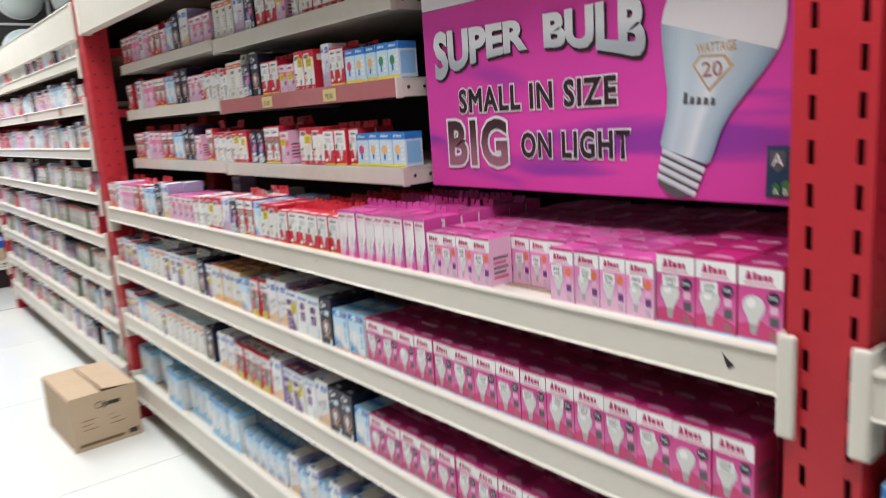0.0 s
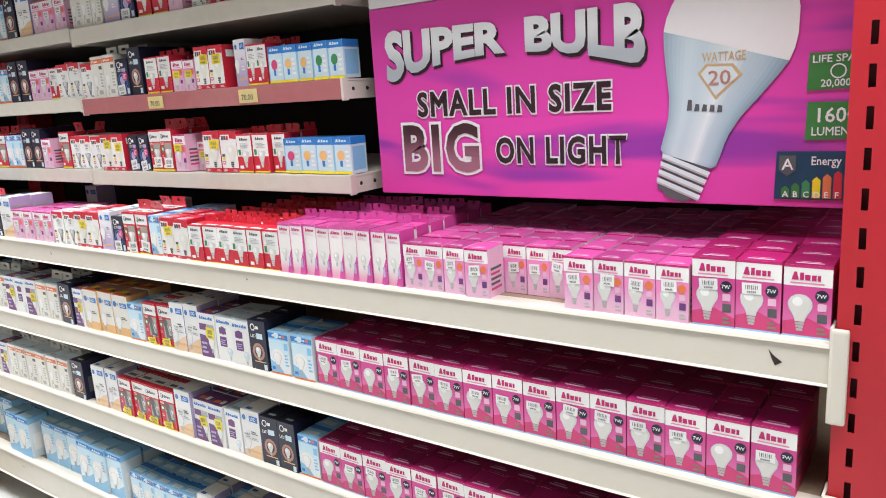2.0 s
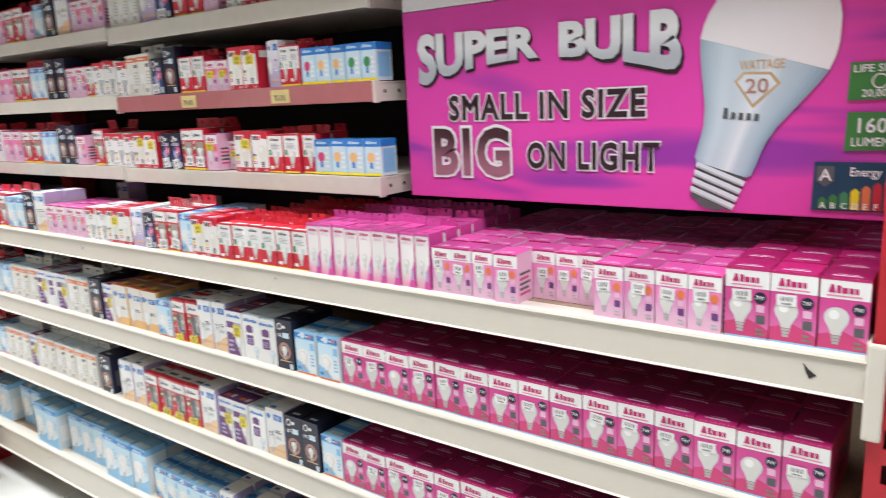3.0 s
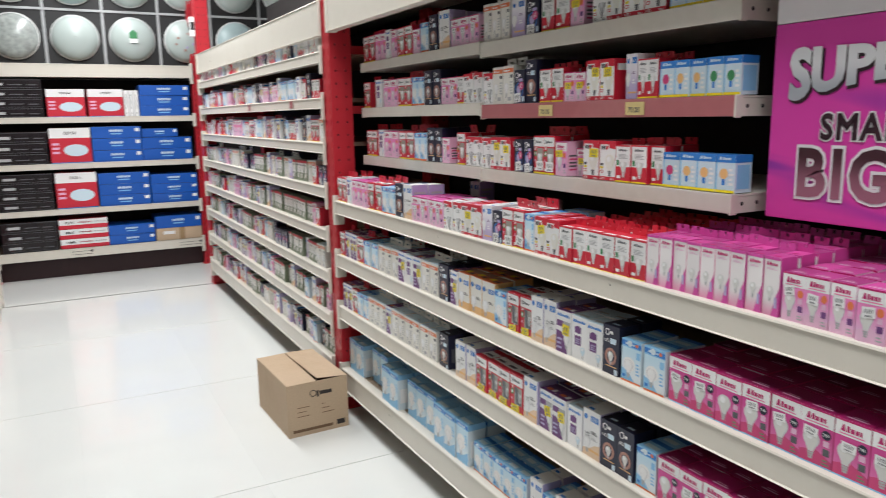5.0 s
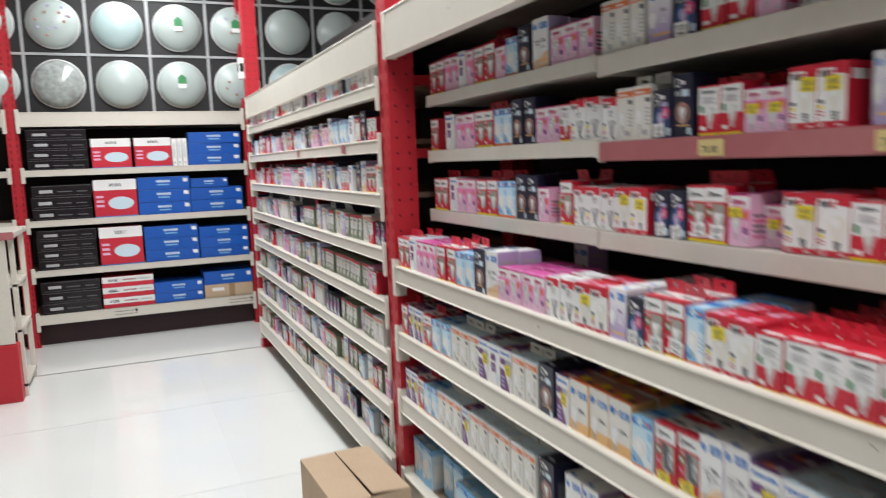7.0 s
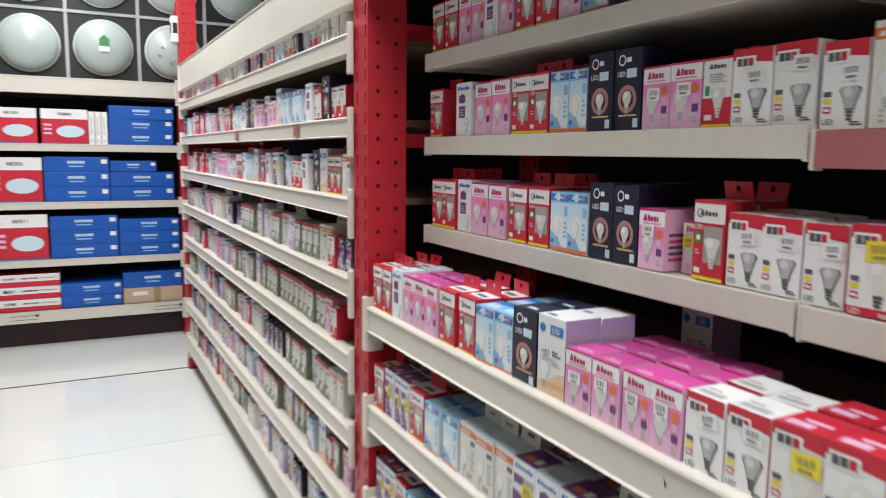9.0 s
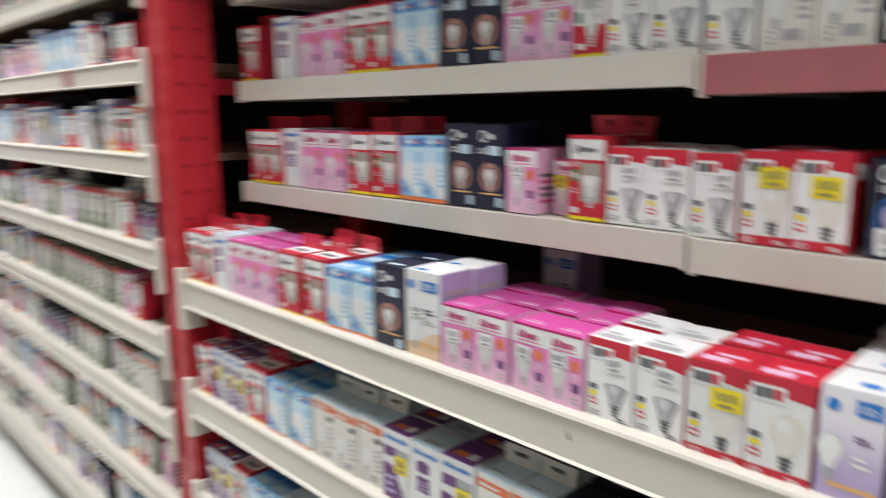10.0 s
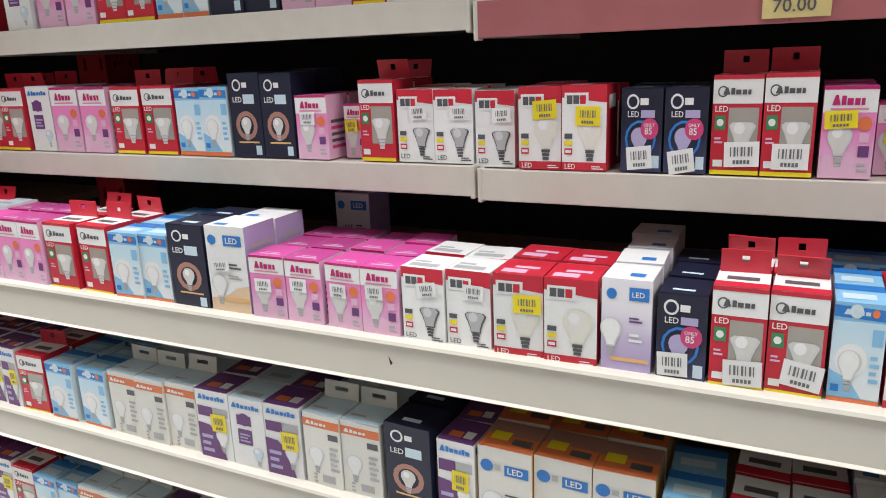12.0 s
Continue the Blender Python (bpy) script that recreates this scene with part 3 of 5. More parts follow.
def d_geo(p):
    p.body(WHITE, LILAC, WHITE)
    p.rect(0, 0, 1, 0.16, PEACH)
    p.face([p.pt(0, 0.16, 0.0005), p.pt(1, 0.16, 0.0005), p.pt(1, 0.34, 0.0005), p.pt(0.7, 0.30, 0.0005), p.pt(0.4, 0.2, 0.0005)], PEACH)
    p.rect(0.35, 0.14, 0.98, 0.19, AMBER, 0.0007)
    p.disc(0.17, 0.84, 0.007, BLUE, 0.0006)
    p.rect(0.46, 0.78, 0.92, 0.90, BLUE, 0.0006)
    p.word("LED", 0.52, 0.81, 0.008, WHITE)
    p.lines(0.5, 0.52, 0.85, 0.60, DGREY, 2)
    p.lines(0.5, 0.40, 0.85, 0.46, GREY, 2)
    p.bulb(0.26, 0.34, 0.026, WHITE, GREY)
    p.top(0.15, 0.1, 0.45, 0.25, BLUE)
    p.side(0.15, 0.74, 0.85, 0.8, GREY)
    p.side(0.15, 0.62, 0.7, 0.66, GREY)


def d_warm(p):
    p.body(OFFW, AMBER, ORANGE)
    p.rect(0, 0, 1, 0.22, AMBER)
    p.disc(0.17, 0.78, 0.008, BLUE, 0.0006)
    p.logo(0.32, 0.75, 0.44, 0.81, GREY, 2)
    p.rect(0.50, 0.70, 0.94, 0.82, BLUE, 0.0006)
    p.word("LED", 0.55, 0.73, 0.008, WHITE)
    p.lines(0.5, 0.42, 0.85, 0.5, DGREY, 2)
    p.bulb(0.28, 0.36, 0.03, WHITE, GREY)
    p.top(0.12, 0.3, 0.45, 0.6, YELLOW)
    p.top(0.55, 0.2, 0.9, 0.4, DGREY, 0.0006)
    p.top(0, 0.5, 1, 1, COPPER, 0.0003)


def d_zig(p):
    p.body(PRED, PRED, WHITE)
    p.rect(0, 0.72, 1, 1, WHITE)
    p.rect(0, 0.96, 1, 1, PRED, 0.0006)
    p.disc(0.2, 0.84, 0.006, DGREY, 0.0006, 0.0045)
    p.logo(0.2, 0.81, 0.78, 0.88, DGREY, 5)
    p.rect(0.34, 0.22, 0.94, 0.68, WINDOW, 0.0004)
    p.bulb(0.63, 0.46, 0.030, BULBW, LGREY, 0.0008, cone=True)
    p.word("LED", 0.05, 0.64, 0.0062, WHITE)
    p.rect(0.06, 0.46, 0.28, 0.60, GREEN, 0.0005)
    p.disc(0.17, 0.53, 0.004, WHITE, 0.0007)
    p.lines(0.07, 0.32, 0.24, 0.40, LPINK, 2)
    p.rect(0.06, 0.08, 0.26, 0.15, WHITE, 0.0005)
    p.rect(0, 0, 1, 0.045, YELLOW, 0.0005)
    p.top(0.0, 0.0, 1.0, 0.3, PRED)
    p.top(0.2, 0.45, 0.8, 0.65, DGREY)


def d_zigy(p):
    d_zig(p)
    p.face([p.pt(0.34, 0.68, 0.0012), p.pt(0.50, 0.24, 0.0012), p.pt(0.94, 0.24, 0.0012), p.pt(0.62, 0.68, 0.0012)], DGREY)
    p.face([p.pt(0.62, 0.60, 0.0014), p.pt(0.72, 0.30, 0.0014), p.pt(0.90, 0.30, 0.0014)], GREY)


def d_zigs(p):
    p.body(WHITE, PRED, PRED)
    p.rect(0, 0, 1, 0.42, PRED)
    p.rect(0, 0, 1, 0.04, YELLOW, 0.0006)
    p.rect(0, 0.965, 1, 1, PRED)
    p.logo(0.2, 0.84, 0.8, 0.91, DGREY, 5)
    p.bulb(0.56, 0.47, 0.028, BULBW, LGREY, 0.0008, cone=True)
    p.lines(0.24, 0.64, 0.84, 0.78, GREY, 4, 0.0014)
    p.rect(0.08, 0.46, 0.24, 0.60, GREEN, 0.0006)
    p.rect(0.10, 0.10, 0.36, 0.18, WHITE, 0.0008)
    p.top(0.1, 0.1, 0.9, 0.3, WHITE)


def d_omni(p):
    p.body(PALE, ICE, SKY)
    p.rect(0, 0.82, 1, 1, SKY)
    p.face([p.pt(0, 0.86, 0.0005), p.pt(1, 0.84, 0.0005), p.pt(1, 0.95, 0.0005), p.pt(0, 0.97, 0.0005)], BLUE)
    p.disc(0.42, 0.92, 0.007, ICE, 0.0007)
    p.logo(0.18, 0.885, 0.7, 0.94, PALE, 4)
    p.disc(0.78, 0.91, 0.004, ORANGE, 0.0007)
    p.rect(0, 0.07, 1, 0.82, OMNIF, 0.0003)
    p.face([p.pt(0, 0.07, 0.0005), p.pt(0.66, 0.07, 0.0005), p.pt(0.42, 0.24, 0.0005), p.pt(0, 0.34, 0.0005)], SKY)
    p.disc(0.40, 0.44, 0.017, WHITE, 0.0006)
    p.rect(0.76, 0.60, 0.96, 0.76, SKY, 0.0006)
    p.lines(0.76, 0.24, 0.94, 0.54, SKY, 4, 0.0008)
    p.bulb(0.38, 0.42, 0.025, WHITE, GREY, 0.0009)
    p.rect(0.06, 0.12, 0.22, 0.19, BLUE, 0.0008)
    p.rect(0, 0, 1, 0.06, ORANGE, 0.0005)
    p.top(0.15, 0.2, 0.8, 0.5, PALE)
    p.top(0, 0.7, 1, 1, BLUE, 0.0005)


def d_omnib(p):
    p.body(OMNIF, ICE, SKY)
    p.rect(0, 0.86, 1, 1, SKY)
    p.rect(0, 0.89, 1, 0.97, BLUE, 0.0004)
    p.disc(0.42, 0.52, 0.026, WHITE, 0.0004)
    p.face([p.pt(0, 0, 0.0004), p.pt(1, 0, 0.0004), p.pt(1, 0.34, 0.0004), p.pt(0.6, 0.22, 0.0004), p.pt(0, 0.16, 0.0004)], SKY)
    p.logo(0.15, 0.90, 0.8, 0.955, PALE, 5)
    p.bulb(0.4, 0.46, 0.034, WHITE, GREY, 0.0008)
    p.lines(0.72, 0.5, 0.94, 0.76, SKY, 4)
    p.side(0.0, 0.86, 1, 1, SKY)
    p.side(0.15, 0.2, 0.85, 0.6, WHITE)
    p.top(0.1, 0.15, 0.9, 0.4, PALE)


def d_phil(p):
    p.body(WHITE, WHITE, PURPLE)
    p.logo(0.08, 0.86, 0.92, 0.93, BLUE, 7)
    p.rect(0.04, 0.62, 0.5, 0.76, PURPLE, 0.0005)
    p.rect(0.52, 0.64, 0.95, 0.76, GREY, 0.0005)
    p.face([p.pt(0, 0, 0.0005), p.pt(0.8, 0, 0.0005), p.pt(0.62, 0.36, 0.0005), p.pt(0.35, 0.5, 0.0005), p.pt(0, 0.52, 0.0005)], PURPLE)
    p.lines(0.08, 0.10, 0.42, 0.40, LILAC, 3, 0.0008)
    p.bulb(0.72, 0.36, 0.022, WHITE, GREY, 0.001)
    p.top(0.2, 0.2, 0.55, 0.45, ORANGE)
    p.top(0.6, 0.2, 0.85, 0.5, WHITE)
    p.side(0.1, 0.86, 0.9, 0.94, BLUE)


def d_philw(p):
    p.body(WHITE, WHITE, PALE)
    p.logo(0.08, 0.86, 0.92, 0.93, BLUE, 7)
    p.disc(0.42, 0.70, 0.010, PURPLE)
    p.rect(0.2, 0.62, 0.62, 0.76, PURPLE, 0.0005)
    p.rect(0.2, 0.34, 0.62, 0.56, PURPLE, 0.0005)
    p.lines(0.26, 0.38, 0.56, 0.52, LILAC, 3, 0.0008)
    p.bulb(0.75, 0.25, 0.018, PALE, GREY)
    p.top(0.2, 0.2, 0.8, 0.4, GREY)
    p.side(0.1, 0.86, 0.9, 0.94, BLUE)


def d_osr(p):
    p.body(OFFW, OFFW, PALE)
    p.rect(0, 0.82, 1, 0.93, ORANGE)
    p.logo(0.08, 0.85, 0.66, 0.90, WHITE, 5)
    p.rect(0.68, 0.68, 0.95, 0.76, DGREY, 0.0005)
    p.lines(0.70, 0.26, 0.94, 0.62, GREY, 5)
    p.rect(0.45, 0.08, 0.8, 0.18, GREY, 0.0005)
    p.lines(0.2, 0.05, 0.3, 0.2, GREY, 3)
    p.bulb(0.32, 0.44, 0.024, WHITE, GREY, 0.0004)
    p.top(0.1, 0.3, 0.5, 0.38, GREY)


def d_party(p, tone=None):
    p.body(PALE, PALE, BLUE)
    p.rect(0, 0.80, 1, 1, BLUE)
    p.rect(0, 0.07, 0.09, 0.80, SKY)
    p.logo(0.15, 0.87, 0.8, 0.95, PALE, 4)
    p.rect(0.08, 0.12, 0.6, 0.72, PALE, 0.0004)
    p.disc(0.42, 0.50, 0.011, tone or AMBER, 0.0007)
    p.rect(0.34, 0.2, 0.5, 0.36, BLUE, 0.0007)
    p.lines(0.68, 0.2, 0.92, 0.7, WHITE, 4)
    p.rect(0, 0, 1, 0.07, YELLOW, 0.0006)
    p.side(0, 0.80, 1, 1, BLUE)
    p.side(0.1, 0.1, 0.9, 0.74, SKY)


def d_partyg(p):
    d_party(p, GREEN)


def d_partyr(p):
    d_party(p, ROSE)


def d_grn(p):
    p.body(OFFW, OLIVE, OLIVE)
    p.rect(0, 0, 1, 0.42, OLIVE)
    p.rect(0, 0.88, 1, 1, PRED)
    p.logo(0.14, 0.74, 0.7, 0.82, DGREY, 4)
    p.rect(0.12, 0.16, 0.5, 0.34, OFFW, 0.0005)
    p.bulb(0.62, 0.46, 0.024, BULBW, GREY)
    p.lines(0.1, 0.5, 0.34, 0.66, GREY, 3)


KINDS = {
    # key: (name of design function, width, depth, height, tab, sticker (w, h, u, v, yellow), label)
    "ctx": (d_ctx, 0.056, 0.056, 0.094, None, (0.026, 0.018, 0.62, 0.60, False), "white LED bulb box with red top band and price sticker"),
    "ctxy": (d_ctxr, 0.058, 0.058, 0.098, None, (0.032, 0.022, 0.64, 0.58, True), "red LED bulb box with cream front and yellow sticker"),
    "ctxr": (d_ctxr, 0.058, 0.058, 0.098, None, None, "red LED bulb box with cream front panel"),
    "pink": (d_pink, 0.055, 0.055, 0.088, None, (0.026, 0.018, 0.4, 0.50, False), "pink and white bulb box with price sticker"),
    "pinkt": (d_pink, 0.056, 0.056, 0.106, None, None, "tall pink and white bulb box"),
    "pinky": (d_pink, 0.055, 0.055, 0.092, None, (0.034, 0.018, 0.4, 0.56, True), "pink bulb box with a yellow price sticker"),
    "pink7": (d_pink7, 0.060, 0.060, 0.103, None, (0.026, 0.016, 0.36, 0.52, False), "magenta seven watt bulb box with white header"),
    "pink7n": (d_pink7, 0.060, 0.060, 0.103, None, None, "magenta seven watt bulb box with bulb picture"),
    "candle": (d_candle, 0.043, 0.043, 0.108, (HOT, False), None, "slim white and pink candle bulb box"),
    "ged": (d_ged, 0.060, 0.060, 0.120, None, None, "navy bulb box with copper ring and bulb picture"),
    "gesm": (d_gesm, 0.055, 0.055, 0.094, None, (0.034, 0.026, 0.42, 0.06, False), "small navy bulb box with purple price flash"),
    "gel": (d_gel, 0.058, 0.058, 0.104, None, None, "lilac and white LED bulb box"),
    "geo": (d_geo, 0.064, 0.064, 0.124, None, (0.03, 0.016, 0.36, 0.46, False), "white and amber LED bulb box with blue mark"),
    "warm": (d_warm, 0.066, 0.066, 0.116, None, None, "cream LED bulb box with orange printed lid"),
    "zig": (d_zig, 0.056, 0.056, 0.106, (PRED, False), None, "red and white windowed bulb box with hang tab"),
    "zigp": (d_zig, 0.056, 0.056, 0.106, (PRED, False), (0.040, 0.027, 0.63, 0.06, False), "red windowed bulb box with white price sticker"),
    "zigy": (d_zigy, 0.056, 0.056, 0.112, None, (0.034, 0.018, 0.45, 0.04, True), "red windowed bulb box with yellow price sticker"),
    "zigs": (d_zigs, 0.052, 0.052, 0.089, (PRED, False), None, "small red and white windowed bulb box"),
    "omni": (d_omni, 0.054, 0.054, 0.102, None, None, "sky blue and white bulb box with orange foot"),
    "omnib": (d_omnib, 0.068, 0.068, 0.145, None, None, "large pale blue bulb box with blue lid"),
    "phil": (d_phil, 0.057, 0.057, 0.112, None, (0.026, 0.028, 0.66, 0.42, True), "white and purple bulb box with yellow sticker"),
    "philw": (d_philw, 0.057, 0.057, 0.110, None, None, "white bulb box with purple printed panel"),
    "osr": (d_osr, 0.055, 0.055, 0.110, (OFFW, True), None, "off-white bulb box with orange band and slotted hang tab"),
    "pinks": (d_pink, 0.042, 0.042, 0.074, None, (0.026, 0.017, 0.42, 0.50, True), "small pink bulb box with a yellow price sticker"),
    "partyg": (d_partyg, 0.050, 0.050, 0.078, None, None, "sky blue coloured bulb box with green picture"),
    "partyr": (d_partyr, 0.050, 0.050, 0.078, None, None, "sky blue coloured bulb box with red picture"),
    "grn": (d_grn, 0.052, 0.052, 0.104, None, None, "olive and off-white bulb box with red edge"),
    "party": (d_party, 0.050, 0.050, 0.078, None, None, "sky blue coloured bulb box with amber picture"),
}
NAMES = dict(ctx="white_bulb_box", ctxy="red_bulb_box", ctxr="red_bulb_box", pink="pink_bulb_box", pinkt="pink_bulb_box", pinky="pink_bulb_box", pinks="pink_bulb_box", pink7="magenta_bulb_box", pink7n="magenta_bulb_box", candle="candle_bulb_box", ged="navy_bulb_box", gesm="navy_bulb_box", gel="lilac_bulb_box", geo="amber_bulb_box", warm="orange_bulb_box", zig="windowed_bulb_box", zigp="windowed_bulb_box", zigy="windowed_bulb_box", zigs="small_windowed_bulb_box", omni="blue_bulb_box", omnib="large_blue_bulb_box", phil="purple_bulb_box", philw="purple_bulb_box", osr="plain_bulb_box", party="coloured_bulb_box", partyg="coloured_bulb_box", partyr="coloured_bulb_box", grn="olive_bulb_box")
MASTER = {}
jitter = random.Random(3)


def bulb_box(kind, x, y, z, width=None, turn=0.0, tab=True, stuck=True, group="bulb boxes on the rack", tall=1.0):
    """One carton with its tab and sticker; its front's middle foot at x, y, z."""
    design, w, d, h, tabs, stick, label = KINDS[kind]
    key = (kind, tab and tabs is not None, stuck)
    if key not in MASTER:
        p = Pack(w, d, h)
        design(p)
        meshes = [("bulb_box", p.mesh(NAMES[kind]), None), ("top_flap", p.flap.mesh("top_flap"), (0, 0, 0))]
        if stick and stuck:
            meshes.append(("price_sticker", sticker(stick[0], stick[1], stick[4]).mesh("price_sticker"), (-0.0016, (0.5 - stick[2]) * w, stick[3] * h)))
            meshes.append(("bar_code", bar_code(stick[0], stick[1]).mesh("bar_code"), (0, 0, 0)))
        if tabs and tab:
            meshes.append(("hang_tab", hang_tab(w * 0.94, 0.016 if kind in ("candle", "zigs") else 0.025, tabs[0], tabs[1]).mesh("hang_tab"), (d * 0.94, 0, h)))
        MASTER[key] = meshes
    meshes = MASTER[key]
    ob = new(NAMES[kind], meshes[0][1])
    ob.matrix_world = pose(x, y, z, 0, 0, turn) @ Matrix.Diagonal((1, (width / w) if width else 1, tall, 1))
    tagged(ob, label, "bulb box", group)
    for name, me, at in meshes[1:]:
        c = new(name, me)
        c.parent, c.location = ob, at
        if name == "price_sticker":
            c.location = (at[0], at[1] + jitter.uniform(-0.004, 0.004), at[2] + jitter.uniform(-0.006, 0.004))
            c.rotation_euler = (math.radians(jitter.gauss(0, 4)), 0, 0)
        elif name == "hang_tab":
            c.rotation_euler = (0, math.radians(jitter.gauss(0, 9)), math.radians(jitter.gauss(0, 3)))
        if name == "bar_code":
            c.parent, c["kind"] = last, "stuff"
        last = c
    return ob


rng = random.Random(7)


def row(x, z, runs, back=1, group="bulb boxes on the rack", loose=0.004, deep=None):
    """Runs of (y at the left, y at the right, kinds): boxes side by side, with more of the same behind."""
    for run in runs:
        y0, y1, kinds = run[0], run[1], run[2].split()
        set_back = run[3] if len(run) > 3 else 0.0
        rows = run[4] if len(run) > 4 else back
        step = (y0 - y1) / len(kinds)
        for i, kind in enumerate(kinds):
            w, d = KINDS[kind][1], KINDS[kind][2]
            for r in range(rows):
                yy = y0 - step * (i + 0.5) + rng.uniform(-1, 1) * 0.0006
                xx = x + set_back + r * (d + 0.004) + rng.uniform(0, loose) + (rng.uniform(0, 0.004) if r else 0)
                bulb_box(kind, xx, yy, z, min(step - 0.0018, w * 1.12), rng.gauss(0, 1.1 if r == 0 else 2.0), tab=(kind != "candle" or r % 2 == 1), stuck=(r == 0), group=group, tall=1.0 + rng.uniform(-0.008, 0.012) + (rng.uniform(-0.02, 0.02) if r else 0))


XB = X_FACE + 0.012
XS = 1.037
row(XB, 0.983, (
    (3.345, 3.235, "zig zig"), (3.232, 3.177, "philw"), (3.175, 3.009, "pinkt pinkt pinkt"), (3.006, 2.858, "zig zig"), (2.856, 2.741, "omni omni", 0, 3),
    (2.739, 2.671, "ged", 0, 2), (2.668, 2.598, "geo", 0, 2), (2.594, 2.480, "pink pink", 0, 3), (2.474, 2.366, "pink pink", 0, 3),
    (2.362, 2.246, "ctx ctx"), (2.243, 2.123, "ctxy ctxr"), (2.120, 2.066, "gel", 0, 3), (2.063, 2.012, "gesm", 0, 3), (2.010, 1.905, "zigp zigp", 0, 2),
    (1.903, 1.858, "omni", 0, 2), (1.856, 1.748, "ctxy ctxr"), (1.745, 1.443, "zigs zigs zigs zigs zigs zigs", 0, 6), (1.440, 1.112, "candle candle candle candle candle candle candle candle candle", 0, 7),
    (1.108, 0.972, "pink pink pink", 0, 8), (0.968, 0.920, "pink", -0.008, 8), (0.922, 0.790, "pink pink pink", 0.05, 7),
    (0.783, 0.583, "pink pink pink pink", 0, 8), (0.581, 0.399, "pink7 pink7 pink7n", 0, 7)), back=2)
row(XB, 0.743, (
    (3.335, 3.225, "zig phil"), (3.222, 3.139, "phil phil"), (3.136, 3.070, "zig"), (3.066, 2.915, "omni omni", 0, 3), (2.912, 2.728, "osr osr osr"), (2.724, 2.534, "phil philw phil"),
    (2.530, 2.406, "osr osr"), (2.402, 2.330, "ged"), (2.325, 2.272, "phil"), (2.269, 2.055, "warm warm warm"), (2.051, 1.985, "omni"), (1.981, 1.866, "zigy zigy"),
    (1.864, 1.757, "geo geo"), (1.755, 1.694, "phil"), (1.692, 1.574, "philw philw"), (1.572, 1.515, "ged"), (1.513, 1.368, "omni omni"),
    (1.364, 0.432, "pink7 pink7 pink7n pink7 pink7 pink7 pink7 pink7 pink7 pink7 pink7 pink7 pink7 pink7n pink7", 0, 3)), back=2)
row(XB, 0.506, (
    (3.335, 3.16, "phil phil zig"), (3.155, 3.04, "omni omni"), (3.035, 2.86, "osr osr osr"), (2.855, 2.69, "phil osr osr"), (2.685, 2.56, "osr osr"), (2.55, 2.43, "osr osr"), (2.415, 2.340, "ged"), (2.29, 2.165, "geo geo"),
    (2.16, 1.905, "zigy zigy zigy zigy"), (1.900, 1.832, "geo"), (1.828, 1.708, "phil phil"), (1.704, 1.645, "philw"), (1.642, 1.576, "geo"), (1.574, 1.458, "ged ged"),
    (1.455, 1.388, "omni"), (1.384, 0.432, "pink7n pink7 pink7 pink7 pink7 pink7 pink7 pink7 pink7 pink7 pink7 pink7 pink7 pink7 pink7", 0, 3)), back=2)
row(XB, 0.210, (
    (3.34, 3.17, "omnib omnib", 0.02), (3.14, 2.97, "omnib omnib", 0.05), (2.92, 2.76, "omnib omnib", 0.0), (2.72, 2.48, "omnib omnib omnib", 0.02), (2.46, 2.22, "omnib omnib omnib", 0.0),
    (2.20, 1.90, "omni omni omni omni omni", 0.01), (1.88, 1.40, "geo omni geo omni geo omni geo omni", 0.01), (1.38, 0.42, "pink7 pink7 pink7 pink7 pink7 pink7 pink7 pink7 pink7 pink7 pink7 pink7 pink7 pink7 pink7 pink7")), back=2)
row(XS, 1.182, (
    (3.285, 3.165, "zig zig"), (3.158, 3.098, "philw"), (3.094, 2.960, "pinkt pinkt"), (2.955, 2.816, "zig zig"), (2.813, 2.708, "omni omni"), (2.705, 2.590, "ged ged"), (2.585, 2.532, "pink", -0.004),
    (2.520, 2.486, "pinks", 0.02, 1), (2.482, 2.427, "zig"), (2.424, 2.314, "ctx ctx")), back=2)
row(XS, 1.179, ((2.311, 2.258, "ctx"), (2.252, 2.144, "ctxy ctxy", -0.006), (2.130, 2.035, "gesm gesm"), (2.032, 1.929, "zigp zigp"), (1.926, 1.876, "pinky"), (1.874, 1.832, "pinks", 0.03, 1), (1.805, 1.686, "ctxy ctxr"), (1.682, 1.578, "zigs zigs"), (1.572, 1.530, "zigs", 0.01),
    (1.526, 1.324, "partyr party party party", 0, 1)), back=2)
row(XS, 1.385, (
    (3.295, 3.235, "zig"), (3.172, 3.097, "philw"), (3.093, 2.950, "pinkt pinkt"), (2.947, 2.826, "zig zig"), (2.823, 2.722, "omni omni"), (2.719, 2.597, "ged ged"), (2.594, 2.482, "pink pink"), (2.480, 2.43, "zigs"), (2.428, 2.312, "ctx ctx")), back=2)
row(XS, 1.378, ((2.306, 2.252, "ctx"), (2.248, 2.138, "osr osr"), (2.132, 2.020, "gesm ged"), (2.002, 1.896, "zigs zigs"), (1.892, 1.806, "pinks pinks"), (1.801, 1.698, "ctxy ctxy"), (1.656, 1.616, "gel"), (1.614, 1.548, "zigs zigs"),
    (1.544, 1.322, "partyr party party partyg partyg", 0, 1)), back=2)
row(XS, 1.572, ((3.29, 3.17, "zig zig"), (3.165, 2.95, "pinkt pinkt philw pinkt"), (2.94, 2.745, "zig zig pink"), (2.742, 2.680, "omni"), (2.677, 2.612, "ged"), (2.606, 2.522, "geo"), (2.515, 2.335, "pink pink pink")), back=2)
